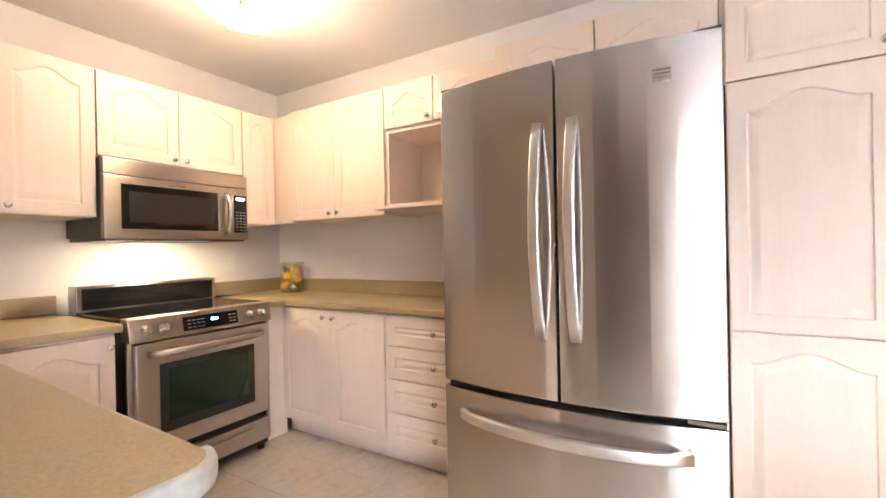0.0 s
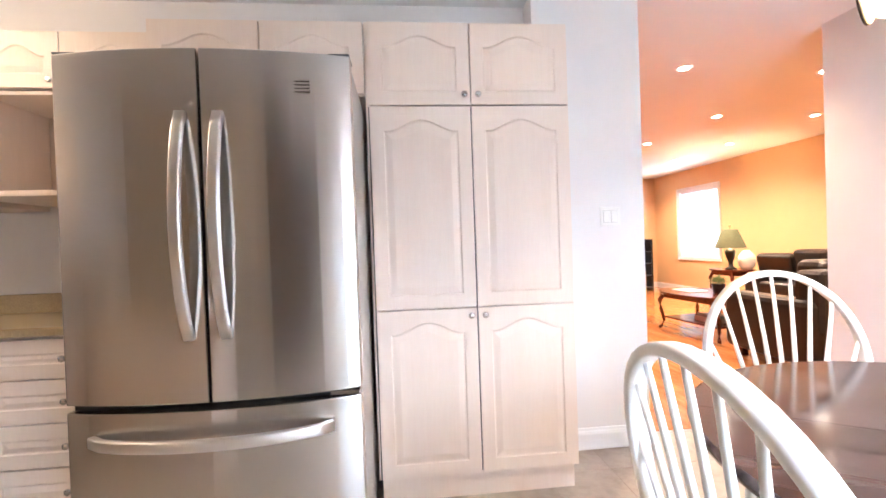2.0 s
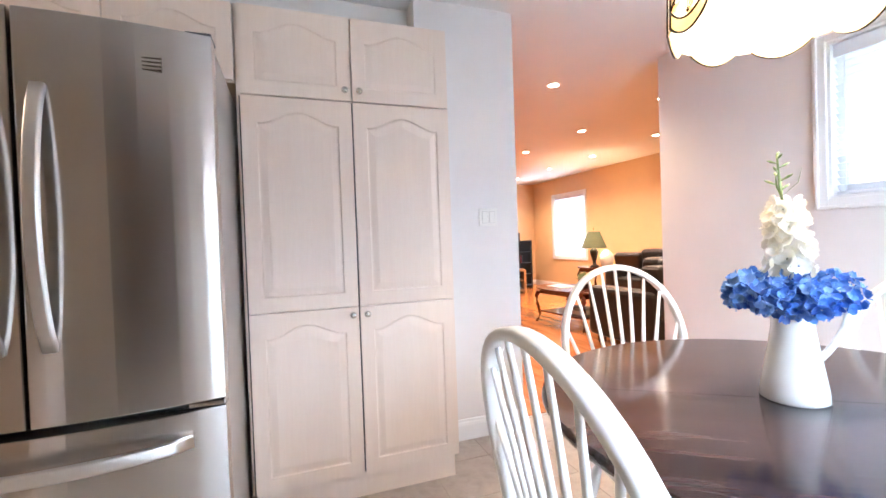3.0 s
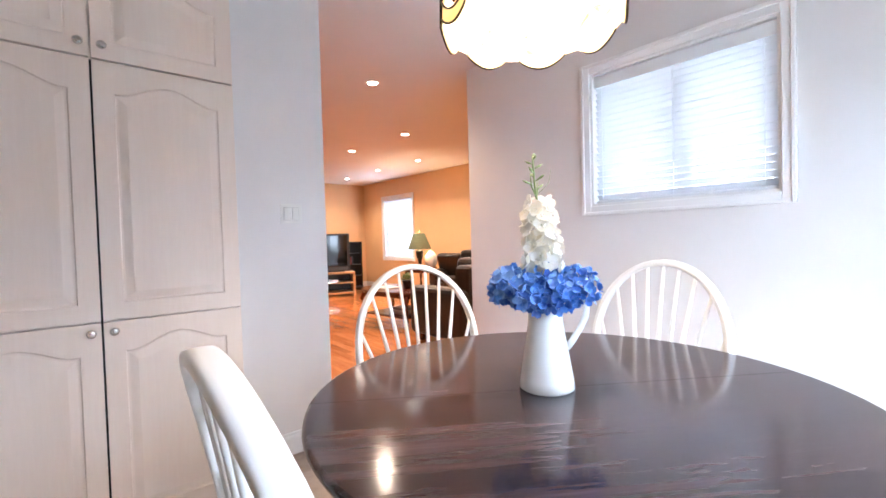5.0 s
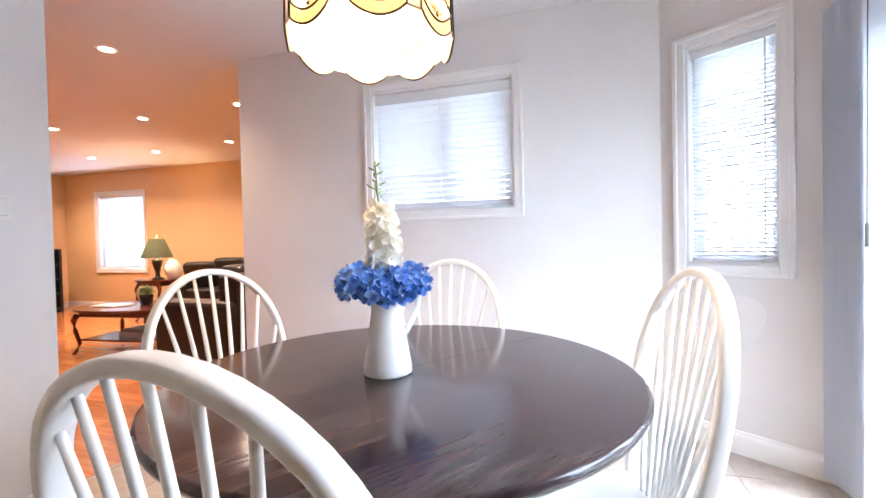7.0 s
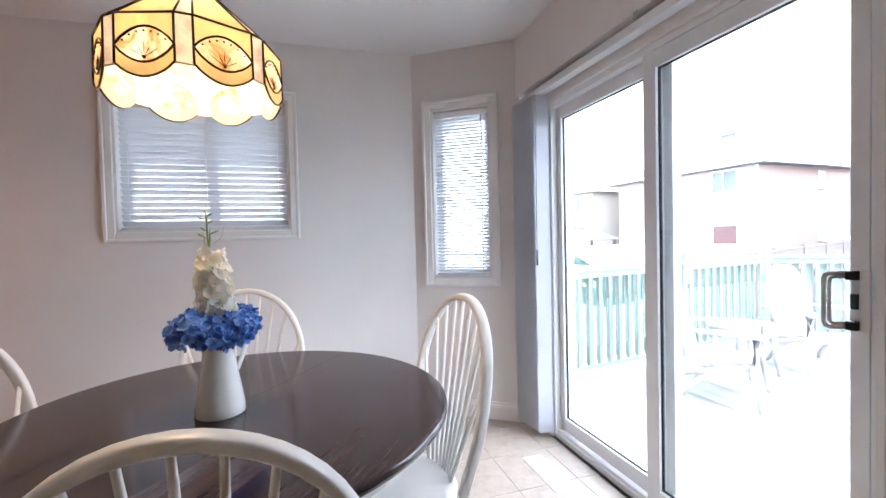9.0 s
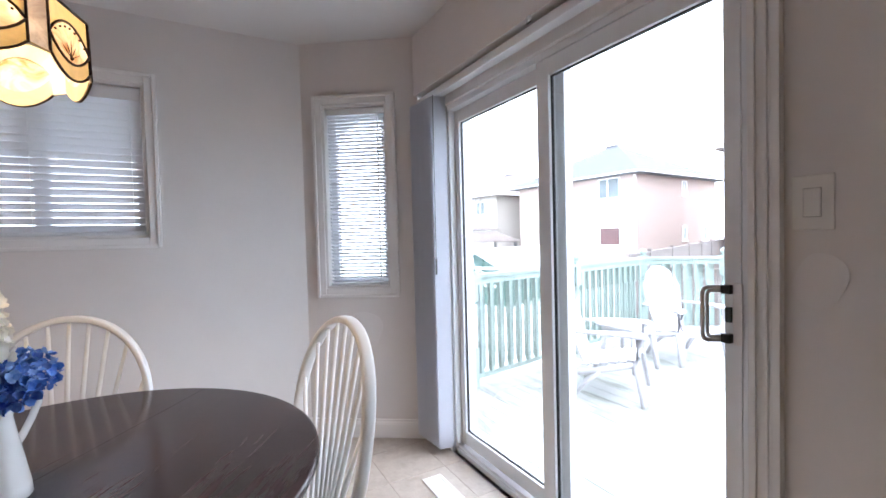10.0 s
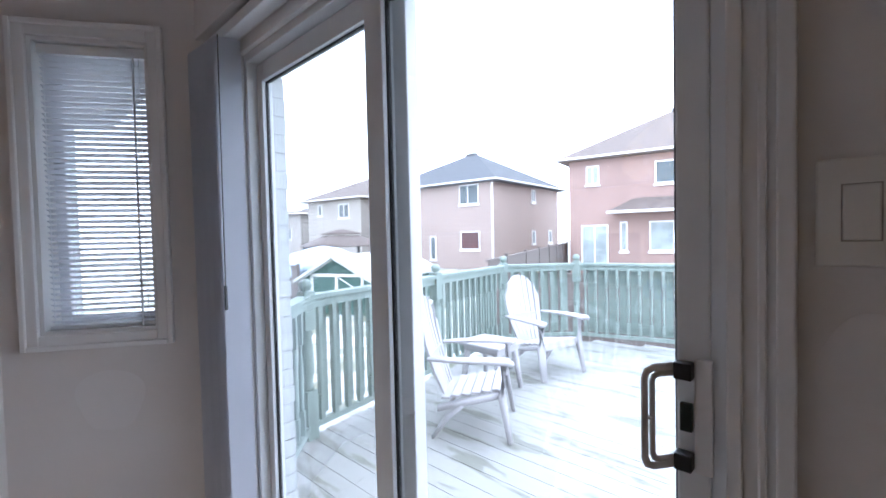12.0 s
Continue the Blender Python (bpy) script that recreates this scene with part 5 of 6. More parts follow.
part("chain", bm, BRASS, pd, "brass link chain")
bm = B()
tube(bm, [(0.01, 0.0, 0.40), (-0.004, 0.008, 0.6), (0.006, -0.004, 0.8), (0, 0, CZ - PZ - 0.05)], 0.0025, 6)
part("cord", bm, BRASS, pd)
bm = B()
lathe(bm, [(0.014, 0.26), (0.014, 0.215), (0.022, 0.19), (0.033, 0.155), (0.030, 0.13), (0.016, 0.115), (0.003, 0.111)], 18)
bulb = part("bulb", bm, emitter("lit bulb", (1.0, 0.83, 0.58), 5.0), pd, "glowing frosted bulb")
bulb.visible_shadow = False

# ---- vertical blinds stacked beside the door ----
vb = thing("vertical_blind", pose(0, 0, 0), "pale grey vertical blind stacked open beside the patio door", "blind")
part("head_rail", boxes((2.30, 0.455, 2.085, 4.585, 0.505, 2.125)), VINYL, vb, bevel=0.003)
vane = boxes((-0.044, -0.0008, 0, 0.044, 0.0008, 2.045))
vane_me = finish(vane, "vane", BLINDVINYL)
nv = 15
for i in range(nv):
    t = i / (nv - 1)
    part("vane", vane_me, None, vb, m=pose(4.325 + 0.24 * t, 0.492 + 0.02 * t, 0.035, 0, 0, 78 + 4 * math.sin(i * 1.7)))
bm = B()
tube(bm, [(4.318, 0.53, 2.08), (4.316, 0.535, 1.15)], 0.0022, 6)
tube(bm, [(4.316, 0.535, 1.15), (4.316, 0.535, 1.06)], 0.006, 8)
part("wand", bm, GASKET, vb, "thin grey pull wand")
cb = thing("cord_cleat", pose(4.34, 0.455, 0.92), "small clear plastic cord cleat on the door casing", "cleat")
bm = B()
tube(bm, [(0, -0.003, 0), (0, 0.02, 0), (-0.006, 0.028, 0)], 0.004, 8)
part("hook", bm, VINYL, cb)

# floor register by the door
fv = thing("floor_register", pose(3.985, 0.685, 0, 0, 0, 0), "white metal floor register before the patio door", "floor vent")
part("frame", boxes((-0.17, -0.055, 0.0, -0.155, 0.055, 0.005), (0.155, -0.055, 0.0, 0.17, 0.055, 0.005), (-0.155, -0.055, 0, 0.155, -0.042, 0.005), (-0.155, 0.042, 0, 0.155, 0.055, 0.005)), TRIM, fv)
for i in range(22):
    part("slat", boxes((-0.151 + i * 0.0138, -0.041, 0.0, -0.142 + i * 0.0138, 0.041, 0.004)), TRIM, fv)

# ---- family room ----
for sx, sy in SPOTS:
    dlt = thing("downlight", pose(sx, sy, CZ), "round recessed downlight, lit, in the white ceiling", "downlight", "recessed downlights")
    bm = B()
    lathe(bm, [(0.040, -0.001), (0.046, -0.007), (0.062, -0.005), (0.064, 0.0)], 24, cap=False)
    part("trim_ring", bm, TRIM, dlt)
    bm = B()
    lathe(bm, [(0.002, -0.003), (0.041, -0.003), (0.041, 0.0)], 24)
    part("lens", bm, emitter("downlight glow", (1.0, 0.85, 0.62), 14.0), dlt, "glowing lens")


def leg_curve(bm, x, y, h, out, rr=0.022):
    d = Vector((out[0], out[1], 0)).normalized()
    tube(bm, [Vector((x, y, h)), Vector((x, y, h * 0.85)) + d * 0.035, Vector((x, y, h * 0.6)) + d * 0.025, Vector((x, y, h * 0.25)) - d * 0.012, Vector((x, y, 0.03)) + d * 0.02, Vector((x, y, 0)) + d * 0.045], [rr * 1.3, rr * 1.3, rr, rr * 0.8, rr * 0.8, rr * 0.9], 8)


# coffee table
ct = thing("coffee_table", pose(5.80, 6.24, 0, 0, 0, 5), "oval cherry wood coffee table with cabriole legs", "coffee table")
bm = B()
n = 40
prism(bm, [(0.40 * math.cos(2 * math.pi * i / n), 0.64 * math.sin(2 * math.pi * i / n)) for i in range(n)], 0.455, 0.485)
part("tabletop", bm, CHERRY, ct, bevel=0.008)
part("apron", boxes((-0.24, -0.44, 0.39, 0.24, 0.44, 0.455)), CHERRY, ct, bevel=0.01)
part("shelf", boxes((-0.25, -0.42, 0.14, 0.25, 0.42, 0.16)), CHERRY, ct, bevel=0.005)
for sx, sy in ((-1, -1), (1, -1), (-1, 1), (1, 1)):
    bm = B()
    leg_curve(bm, 0.25 * sx, 0.44 * sy, 0.42, (sx, sy))
    part("leg", bm, CHERRY, ct)
bk = thing("magazine_stack", pose(5.80, 6.14, 0.16), "stack of pale magazines on the coffee table shelf", "magazines")
part("magazine", boxes((-0.12, -0.16, 0, 0.12, 0.16, 0.05)), PLATE, bk, bevel=0.003)
part("magazine", boxes((-0.10, -0.15, 0.051, 0.13, 0.14, 0.085)), CURTAIN, bk, bevel=0.003)
ty_ = thing("tray", pose(5.74, 6.46, 0.485), "pale glossy tray on the coffee table", "tray")
part("plate", boxes((-0.12, -0.17, 0, 0.12, 0.17, 0.012)), PLATE, ty_, bevel=0.004)
pt = thing("potted_plant", pose(5.86, 6.12, 0.485), "small leafy green plant in a dark pot on the coffee table", "potted plant")
bm = B()
lathe(bm, [(0.055, 0), (0.07, 0.10), (0.075, 0.11), (0.065, 0.11), (0.06, 0.09)], 20)
part("pot", bm, DARKMETAL, pt)
bm = B()
rl = random.Random(8)
for k in range(150):
    a, e = rl.uniform(0, 6.28), rl.uniform(0.2, 1.4)
    rr = rl.uniform(0.06, 0.135)
    c_ = Vector((0, 0, 0.10))
    e_ = c_ + Vector((math.cos(a) * math.cos(e), math.sin(a) * math.cos(e), math.sin(e) * 1.0)) * rr
    tube(bm, [c_.lerp(e_, 0.4), c_.lerp(e_, 0.75), e_], [0.002, 0.009, 0.001], 4, 0.3)
tagged(part("foliage", bm, STEM, pt, "fine green leaves"), kind="stuff")

# end table and lamp
et = thing("end_table", pose(7.34, 7.72, 0), "oval cherry wood end table beside the sofa", "end table")
bm = B()
prism(bm, [(0.28 * math.cos(2 * math.pi * i / n), 0.34 * math.sin(2 * math.pi * i / n)) for i in range(n)], 0.60, 0.625)
part("tabletop", bm, CHERRY, et, bevel=0.006)
part("apron", boxes((-0.17, -0.22, 0.53, 0.17, 0.22, 0.60)), CHERRY, et)
for sx, sy in ((-1, -1), (1, -1), (-1, 1), (1, 1)):
    bm = B()
    leg_curve(bm, 0.16 * sx, 0.21 * sy, 0.56, (sx, sy), 0.018)
    part("leg", bm, CHERRY, et)
tl = thing("table_lamp", pose(7.28, 7.66, 0.625), "dark urn table lamp with a sage green shade, lit", "table lamp")
bm = B()
lathe(bm, [(0.08, 0), (0.08, 0.02), (0.035, 0.04), (0.03, 0.10), (0.06, 0.20), (0.075, 0.27), (0.06, 0.31), (0.02, 0.33), (0.012, 0.38)], 24)
part("base", bm, DARKMETAL, tl, "dark ribbed urn base")
bm = B()
lathe(bm, [(0.215, 0.33), (0.10, 0.62), (0.098, 0.62), (0.213, 0.33)], 28, cap=False)
part("shade", bm, lampglass("sage green shade fabric", (0.13, 0.145, 0.075), 0.12, rough=0.85), tl, "sage green empire shade")
bm = B()
tube(bm, [(0, 0, 0.38), (0, 0, 0.66)], 0.006, 8)
lathe(bm, [(0.004, 0.64), (0.016, 0.66), (0.016, 0.675), (0.004, 0.69)], 12)
part("finial", bm, BRASS, tl, "brass finial")
bm = B()
lathe(bm, [(0.014, 0.40), (0.03, 0.45), (0.028, 0.49), (0.006, 0.52)], 14)
tb_ = part("bulb", bm, emitter("table lamp bulb glow", (1.0, 0.75, 0.42), 6.0), tl)
tb_.visible_shadow = False

# sofas
def sofa(m, length, label, n_cush):
    s = thing("sofa", m, label, "sofa")
    part("base", boxes((0.02, 0.05, 0.10, length - 0.02, 0.92, 0.34)), LEATHER, s, bevel=0.03)
    part("backrest", boxes((0.06, 0.70, 0.34, length - 0.06, 0.96, 0.86)), LEATHER, s, bevel=0.07, seg=3)
    for x in (0.0, length - 0.24):
        part("armrest", boxes((x, 0.0, 0.08, x + 0.24, 0.93, 0.62)), LEATHER, s, bevel=0.09, seg=4)
    cw_ = (length - 0.48) / n_cush
    for i in range(n_cush):
        x = 0.24 + i * cw_
        part("seat_cushion", boxes((x + 0.005, 0.02, 0.33, x + cw_ - 0.005, 0.72, 0.50)), LEATHER, s, bevel=0.05, seg=3)
        part("back_cushion", boxes((x + 0.01, 0.52, 0.48, x + cw_ - 0.01, 0.80, 0.93)), LEATHER, s, bevel=0.09, seg=4)
    for x in (0.08, length - 0.14):
        for y in (0.08, 0.84):
            part("foot", boxes((x, y, 0, x + 0.06, y + 0.06, 0.10)), CHERRY, s)
    return s


sofa(pose(7.12, 7.25, 0, 0, 0, -90), 2.1, "black brown leather sofa along the apricot wall", 3)
sofa(pose(6.35, 5.42, 0, 0, 0, 180), 1.0, "black brown leather armchair facing the coffee table", 1)
for cx_, cy_, rz_, lb in ((7.48, 7.0, 20, "dark brown throw pillow on the leather sofa"),):
    th = thing("throw_pillow", pose(cx_, cy_, 0.50, 0, -20, rz_), lb, "pillow")
    part("cushion", boxes((-0.07, -0.22, 0, 0.07, 0.22, 0.40)), LEATHER, th, bevel=0.06, seg=4)
jr = thing("white_jar", pose(7.45, 7.545, 0.625), "white rounded jar beside the lit lamp", "jar")
bm = B()
lathe(bm, [(0.065, 0), (0.105, 0.05), (0.122, 0.13), (0.110, 0.20), (0.070, 0.26), (0.045, 0.275), (0.050, 0.29)], 24)
part("body", bm, CERAMIC, jr)

# television, stand and shelf
ts = thing("tv_stand", pose(6.55, 9.90, 0, 0, 0, -22), "light oak television stand with open shelves", "tv stand")
part("board", boxes((-0.55, -0.25, 0.46, 0.55, 0.25, 0.50)), OAK, ts, bevel=0.005)
part("board", boxes((-0.50, -0.23, 0.26, 0.50, 0.24, 0.28)), OAK, ts)
part("board", boxes((-0.55, -0.25, 0.04, 0.55, 0.25, 0.08)), OAK, ts, bevel=0.005)
for x in (-0.55, 0.50):
    part("side", boxes((x, -0.25, 0, x + 0.05, 0.25, 0.46)), OAK, ts, bevel=0.005)
part("back", boxes((-0.5, 0.235, 0.08, 0.5, 0.248, 0.46)), BLACK, ts)
dk = thing("disc_player", pose(6.55, 9.90, 0.28, 0, 0, -22), "silver disc player on the television stand", "disc player")
part("case", boxes((-0.21, -0.18, 0, 0.21, 0.15, 0.07)), CHROME, dk, bevel=0.004)
part("tray_slot", boxes((-0.1, -0.183, 0.03, 0.1, -0.181, 0.045)), BLACK, dk)
tv = thing("television", pose(6.55, 9.90, 0.50, 0, 0, -22), "big black box television on an oak stand", "television")
part("housing", boxes((-0.46, -0.12, 0.02, 0.46, 0.22, 0.80)), BLACK, tv, bevel=0.02)
part("screen", boxes((-0.41, -0.127, 0.13, 0.41, -0.121, 0.76)), BLACKGLASS, tv, "dark glossy screen")
part("speaker_panel", boxes((-0.42, -0.128, 0.03, 0.42, -0.121, 0.10)), DARKGREY, tv)
part("foot", boxes((-0.35, -0.1, 0, 0.35, 0.2, 0.02)), BLACK, tv)
bs = thing("bookshelf", pose(7.45, 10.55, 0, 0, 0, -30), "tall black media shelf in the corner", "shelf")
for x in (-0.28, 0.25):
    part("side", boxes((x, -0.17, 0, x + 0.03, 0.17, 1.12)), BLACK, bs)
part("back", boxes((-0.25, 0.155, 0, 0.25, 0.17, 1.12)), BLACK, bs)
for i in range(5):
    part("shelf", boxes((-0.25, -0.17, 0.04 + i * 0.262, 0.25, 0.155, 0.065 + i * 0.262)), BLACK, bs)
red = plain("dark red cover", (0.28, 0.03, 0.03), 0.5)
for i in range(9):
    bk_ = thing("book", pose(7.45, 10.55, 0, 0, 0, -30) @ pose(-0.22 + i * 0.032, -0.12, 0.589), "dark red book on the black media shelf" if i % 2 else "black book on the black media shelf", "book", "books on the shelf")
    part("cover", boxes((0, 0, 0, 0.028, 0.2, 0.16 + 0.01 * (i % 3))), red if i % 2 else DARKGREY, bk_)

# ---- outside ----
GZ = -0.75
structure("ground", boxes((-60, -120, GZ - 0.3, 120, 0.1, GZ)), GRASS, "wet grass yard with patches of snow")
structure("ground_beyond", boxes((5.25, 0.1, GZ - 0.3, 120, 60, GZ)), GRASS, "grass strip beside the house")
structure("wall_exterior_bay", boxes((-0.05, 0.203, -0.7, W2A, 0.28, CZ + 0.3), (W2B, 0.203, -0.7, BAYL + 0.12, 0.28, CZ + 0.3), (W2A, 0.203, -0.7, W2B, 0.28, W2Z0), (W2A, 0.203, W2Z1, W2B, 0.28, CZ + 0.3)), make_brick_mat("pale painted brick", (0.50, 0.49, 0.47), (0.58, 0.57, 0.55), (0.42, 0.42, 0.42)), "pale brick outer face of the bay", m=BAY)

# deck
DKZ = -0.065
dk_ = new("deck")
tagged(dk_, label="white washed wooden deck boards with worn green grey patches", kind="structure")
part("joist", boxes((0.2, -4.05, DKZ - 0.20, 5.15, -4.01, DKZ - 0.03), (0.2, -1.9, DKZ - 0.20, 5.4, -1.86, DKZ - 0.03), (0.2, 0.0, DKZ - 0.20, 5.2, 0.04, DKZ - 0.03)), GREYFENCE, dk_)
P3, P4, P1, P2, PE = Vector((5.34, -0.35)), Vector((5.60, -1.90)), Vector((5.83, -3.38)), Vector((5.18, -4.08)), Vector((2.4, -4.78))


def edge_x(y):
    """The deck's east edge."""
    a = P3.x + (P1.x - P3.x) * (P3.y - y) / (P3.y - P1.y)
    if y < P1.y:
        a = P1.x + (P2.x - P1.x) * (P1.y - y) / (P1.y - P2.y)
    return a + 0.02


y = 0.20
while y > -4.9:
    w = 0.138
    yy = y - w / 2
    ex = edge_x(yy) if yy > P2.y else P2.x - (P2.y - yy) * (P2.x - PE.x) / (P2.y - PE.y)
    part("board", boxes((0.3, y - w, DKZ - 0.028, max(0.6, ex), y, DKZ)), DECK, dk_)
    y -= w + 0.004


def fence_post():
    bm = B()
    box(bm, -0.045, -0.045, 0, 0.045, 0.045, 0.34)
    box(bm, -0.045, -0.045, 0.76, 0.045, 0.045, 1.02)
    lathe(bm, [(0.043, 0.34), (0.030, 0.36), (0.040, 0.375), (0.030, 0.39), (0.040, 0.46), (0.043, 0.55), (0.038, 0.64), (0.030, 0.71), (0.040, 0.725), (0.030, 0.74), (0.043, 0.76)], 16)
    return finish(bm, "post", GREENPAINT)


POST = fence_post()
bm = B()
lathe(bm, [(0.050, 1.02), (0.052, 1.024), (0.028, 1.020), (0.022, 1.032), (0.038, 1.045), (0.046, 1.068), (0.040, 1.092), (0.022, 1.106), (0.004, 1.11)], 18)
BALL = finish(bm, "finial", GREENPAINT)
bm = B()
box(bm, -0.0175, -0.0175, 0.10, 0.0175, 0.0175, 0.26)
box(bm, -0.0175, -0.0175, 0.70, 0.0175, 0.0175, 0.91)
lathe(bm, [(0.016, 0.26), (0.010, 0.275), (0.016, 0.285), (0.011, 0.30), (0.016, 0.38), (0.0175, 0.48), (0.015, 0.60), (0.010, 0.665), (0.016, 0.675), (0.011, 0.685), (0.016, 0.70)], 8)
BALUSTER = finish(bm, "baluster", GREENPAINT)
bm = B()
box(bm, -0.041, -0.009, 0.11, 0.041, 0.009, 0.95)
FBOARD = finish(bm, "board", GREENPAINT)


def railing(a, b, posts, label):
    d = (b - a)
    L = d.length
    m = Matrix.Translation((a.x, a.y, DKZ)) @ Matrix.Rotation(math.atan2(d.y, d.x), 4, "Z")
    f = thing("deck_railing", m, label, "railing", "deck railings")
    part("top_rail", boxes((0.045, -0.045, 0.965, L - 0.045, 0.045, 0.998)), GREENPAINT, f, bevel=0.004)
    part("rail", boxes((0.045, -0.02, 0.905, L - 0.045, 0.02, 0.965)), GREENPAINT, f)
    part("bottom_rail", boxes((0.045, -0.02, 0.06, L - 0.045, 0.02, 0.10)), GREENPAINT, f)
    x = 0.11
    while x < L - 0.08:
        part("baluster", BALUSTER, None, f, m=pose(x, 0, 0))
        x += 0.128
    x = 0.17
    while x < L - 0.08:
        part("board", FBOARD, None, f, m=pose(x, 0.055, 0))
        x += 0.128
    for px in posts:
        p = part("post", POST, None, f, m=pose(px, 0, 0))
        part("finial", BALL, None, p, "round ball finial")
    return f


railing(P3, P4, [0.0], "sage green turned baluster railing at the deck's near side")
railing(P4, P1, [0.0], "sage green turned baluster railing along the deck's side")
railing(P1, P2, [0.0], "sage green railing across the deck's cut corner")
railing(P2, PE, [0.0, (PE - P2).length], "sage green railing at the deck's far end")
railing(Vector((4.95, 0.02)), P3, [], "short sage green railing from the house to the first post")


# adirondack chairs: face +y, seat slopes back
def arch_top(u):
    return 0.945 - 0.085 * u * u - 0.06 * u ** 4


def adirondack(m, label):
    c = thing("adirondack_chair", m, label, "patio chair", "plastic patio chairs")
    for i in range(6):
        y0 = -0.13 + i * 0.070
        z = 0.265 + 0.07 * (i / 5)
        part("seat_slat", boxes((-0.225, y0, z - 0.01, 0.225, y0 + 0.062, z + 0.008)), RESIN, c, bevel=0.003, seg=1)
    for i in range(7):
        u = (i - 3) / 3
        top = arch_top(u)
        bm = B()
        x0, x1 = 0.056 * (i - 3) - 0.0258, 0.056 * (i - 3) + 0.0258
        z0, yb0 = 0.25, -0.12
        rows_ = []
        for q in (0.0, 0.35, 0.7, 0.88, 1.0):
            flare = 0.84 + 0.36 * math.sin(math.pi * q * 0.60)
            xm, hw_ = (x0 + x1) / 2 * flare, (x1 - x0) / 2 * flare
            zz = z0 + (top - z0) * q
            yy = yb0 - (zz - z0) * 0.27 - 0.02 * math.sin(math.pi * q) + 0.012 * u * u
            dl, dr_ = (arch_top(u - 0.155) - top, arch_top(u + 0.155) - top) if q == 1.0 else (0, 0)
            rows_.append([bm.verts.new(p) for p in ((xm - hw_, yy, zz + dl), (xm + hw_, yy, zz + dr_), (xm + hw_, yy - 0.018, zz + dr_), (xm - hw_, yy - 0.018, zz + dl))])
        for a_, b_ in zip(rows_, rows_[1:]):
            for q in range(4):
                bm.faces.new((a_[q], a_[(q + 1) % 4], b_[(q + 1) % 4], b_[q]))
        bm.faces.new(rows_[0]), bm.faces.new(list(reversed(rows_[-1])))
        part("back_slat", bm, RESIN, c)
    part("back_rail", boxes((-0.20, -0.222, 0.50, 0.20, -0.205, 0.55)), RESIN, c)
    for s in (-1, 1):
        bm = B()
        tube(bm, [(s * 0.275, 0.36, 0.535), (s * 0.285, 0.33, 0.548), (s * 0.29, 0.15, 0.550), (s * 0.28, -0.05, 0.545), (s * 0.245, -0.21, 0.540)], [0.050, 0.060, 0.054, 0.044, 0.034], 12, 0.30, sq=0.6)
        part("armrest", bm, RESIN, c)
        bm = B()
        tube(bm, [(s * 0.265, 0.31, 0.54), (s * 0.258, 0.29, 0.30), (s * 0.272, 0.34, 0.0)], [0.044, 0.044, 0.030], 8, 0.5, sq=0.6)
        part("front_leg", bm, RESIN, c)
        bm = B()
        tube(bm, [(s * 0.24, 0.30, 0.315), (s * 0.24, 0.05, 0.25), (s * 0.24, -0.15, 0.20)], [0.036, 0.040, 0.036], 8, 0.55, sq=0.6)
        part("side_rail", bm, RESIN, c)
        bm = B()
        tube(bm, [(s * 0.24, 0.02, 0.235), (s * 0.245, -0.09, 0.14), (s * 0.26, -0.19, 0.0)], [0.040, 0.036, 0.026], 8, 0.5, sq=0.6)
        part("back_leg", bm, RESIN, c)
    part("apron", boxes((-0.25, 0.265, 0.27, 0.25, 0.285, 0.345)), RESIN, c, bevel=0.003)
    return c


ad = adirondack(pose(4.675, -1.235, DKZ, 0, 0, 122), "white resin adirondack chair close to the patio door")
ad2 = copy_thing(ad, pose(4.925, -2.71, DKZ, 0, 0, 75))
tagged(ad2, label="white resin adirondack chair near the deck's far corner")
st = thing("side_table", pose(4.97, -1.95, DKZ), "low white resin side table between the patio chairs", "side table")
part("tabletop", boxes((-0.23, -0.20, 0.40, 0.23, 0.20, 0.43)), RESIN, st, bevel=0.012)
part("apron", boxes((-0.19, -0.16, 0.35, 0.19, 0.16, 0.40)), RESIN, st)
for sx in (-1, 1):
    for sy in (-1, 1):
        bm = B()
        tube(bm, [(0.16 * sx, 0.13 * sy, 0.37), (0.20 * sx, 0.17 * sy, 0)], [0.03, 0.022], 8)
        part("leg", bm, RESIN, st)


# houses; local: front wall along x at y=0, body towards +y, z from the ground
def gable_or_hip(L, D, z, over, rise, ridge):
    """A hip roof with a short ridge."""
    bm = B()
    lo = [bm.verts.new(p) for p in ((-over, -over, z), (L + over, -over, z), (L + over, D + over, z), (-over, D + over, z))]
    up = [bm.verts.new((v.co.x, v.co.y, z + 0.16)) for v in lo]
    rx0, rx1 = (L - ridge) / 2, (L + ridge) / 2
    r0, r1 = bm.verts.new((rx0, D / 2, z + rise)), bm.verts.new((rx1, D / 2, z + rise))
    bm.faces.new(list(reversed(lo)))
    for i in range(4):
        bm.faces.new((lo[i], lo[(i + 1) % 4], up[(i + 1) % 4], up[i]))
    bm.faces.new((up[0], up[1], r1, r0))
    bm.faces.new((up[1], up[2], r1))
    bm.faces.new((up[2], up[3], r0, r1))
    bm.faces.new((up[3], up[0], r0))
    return bm


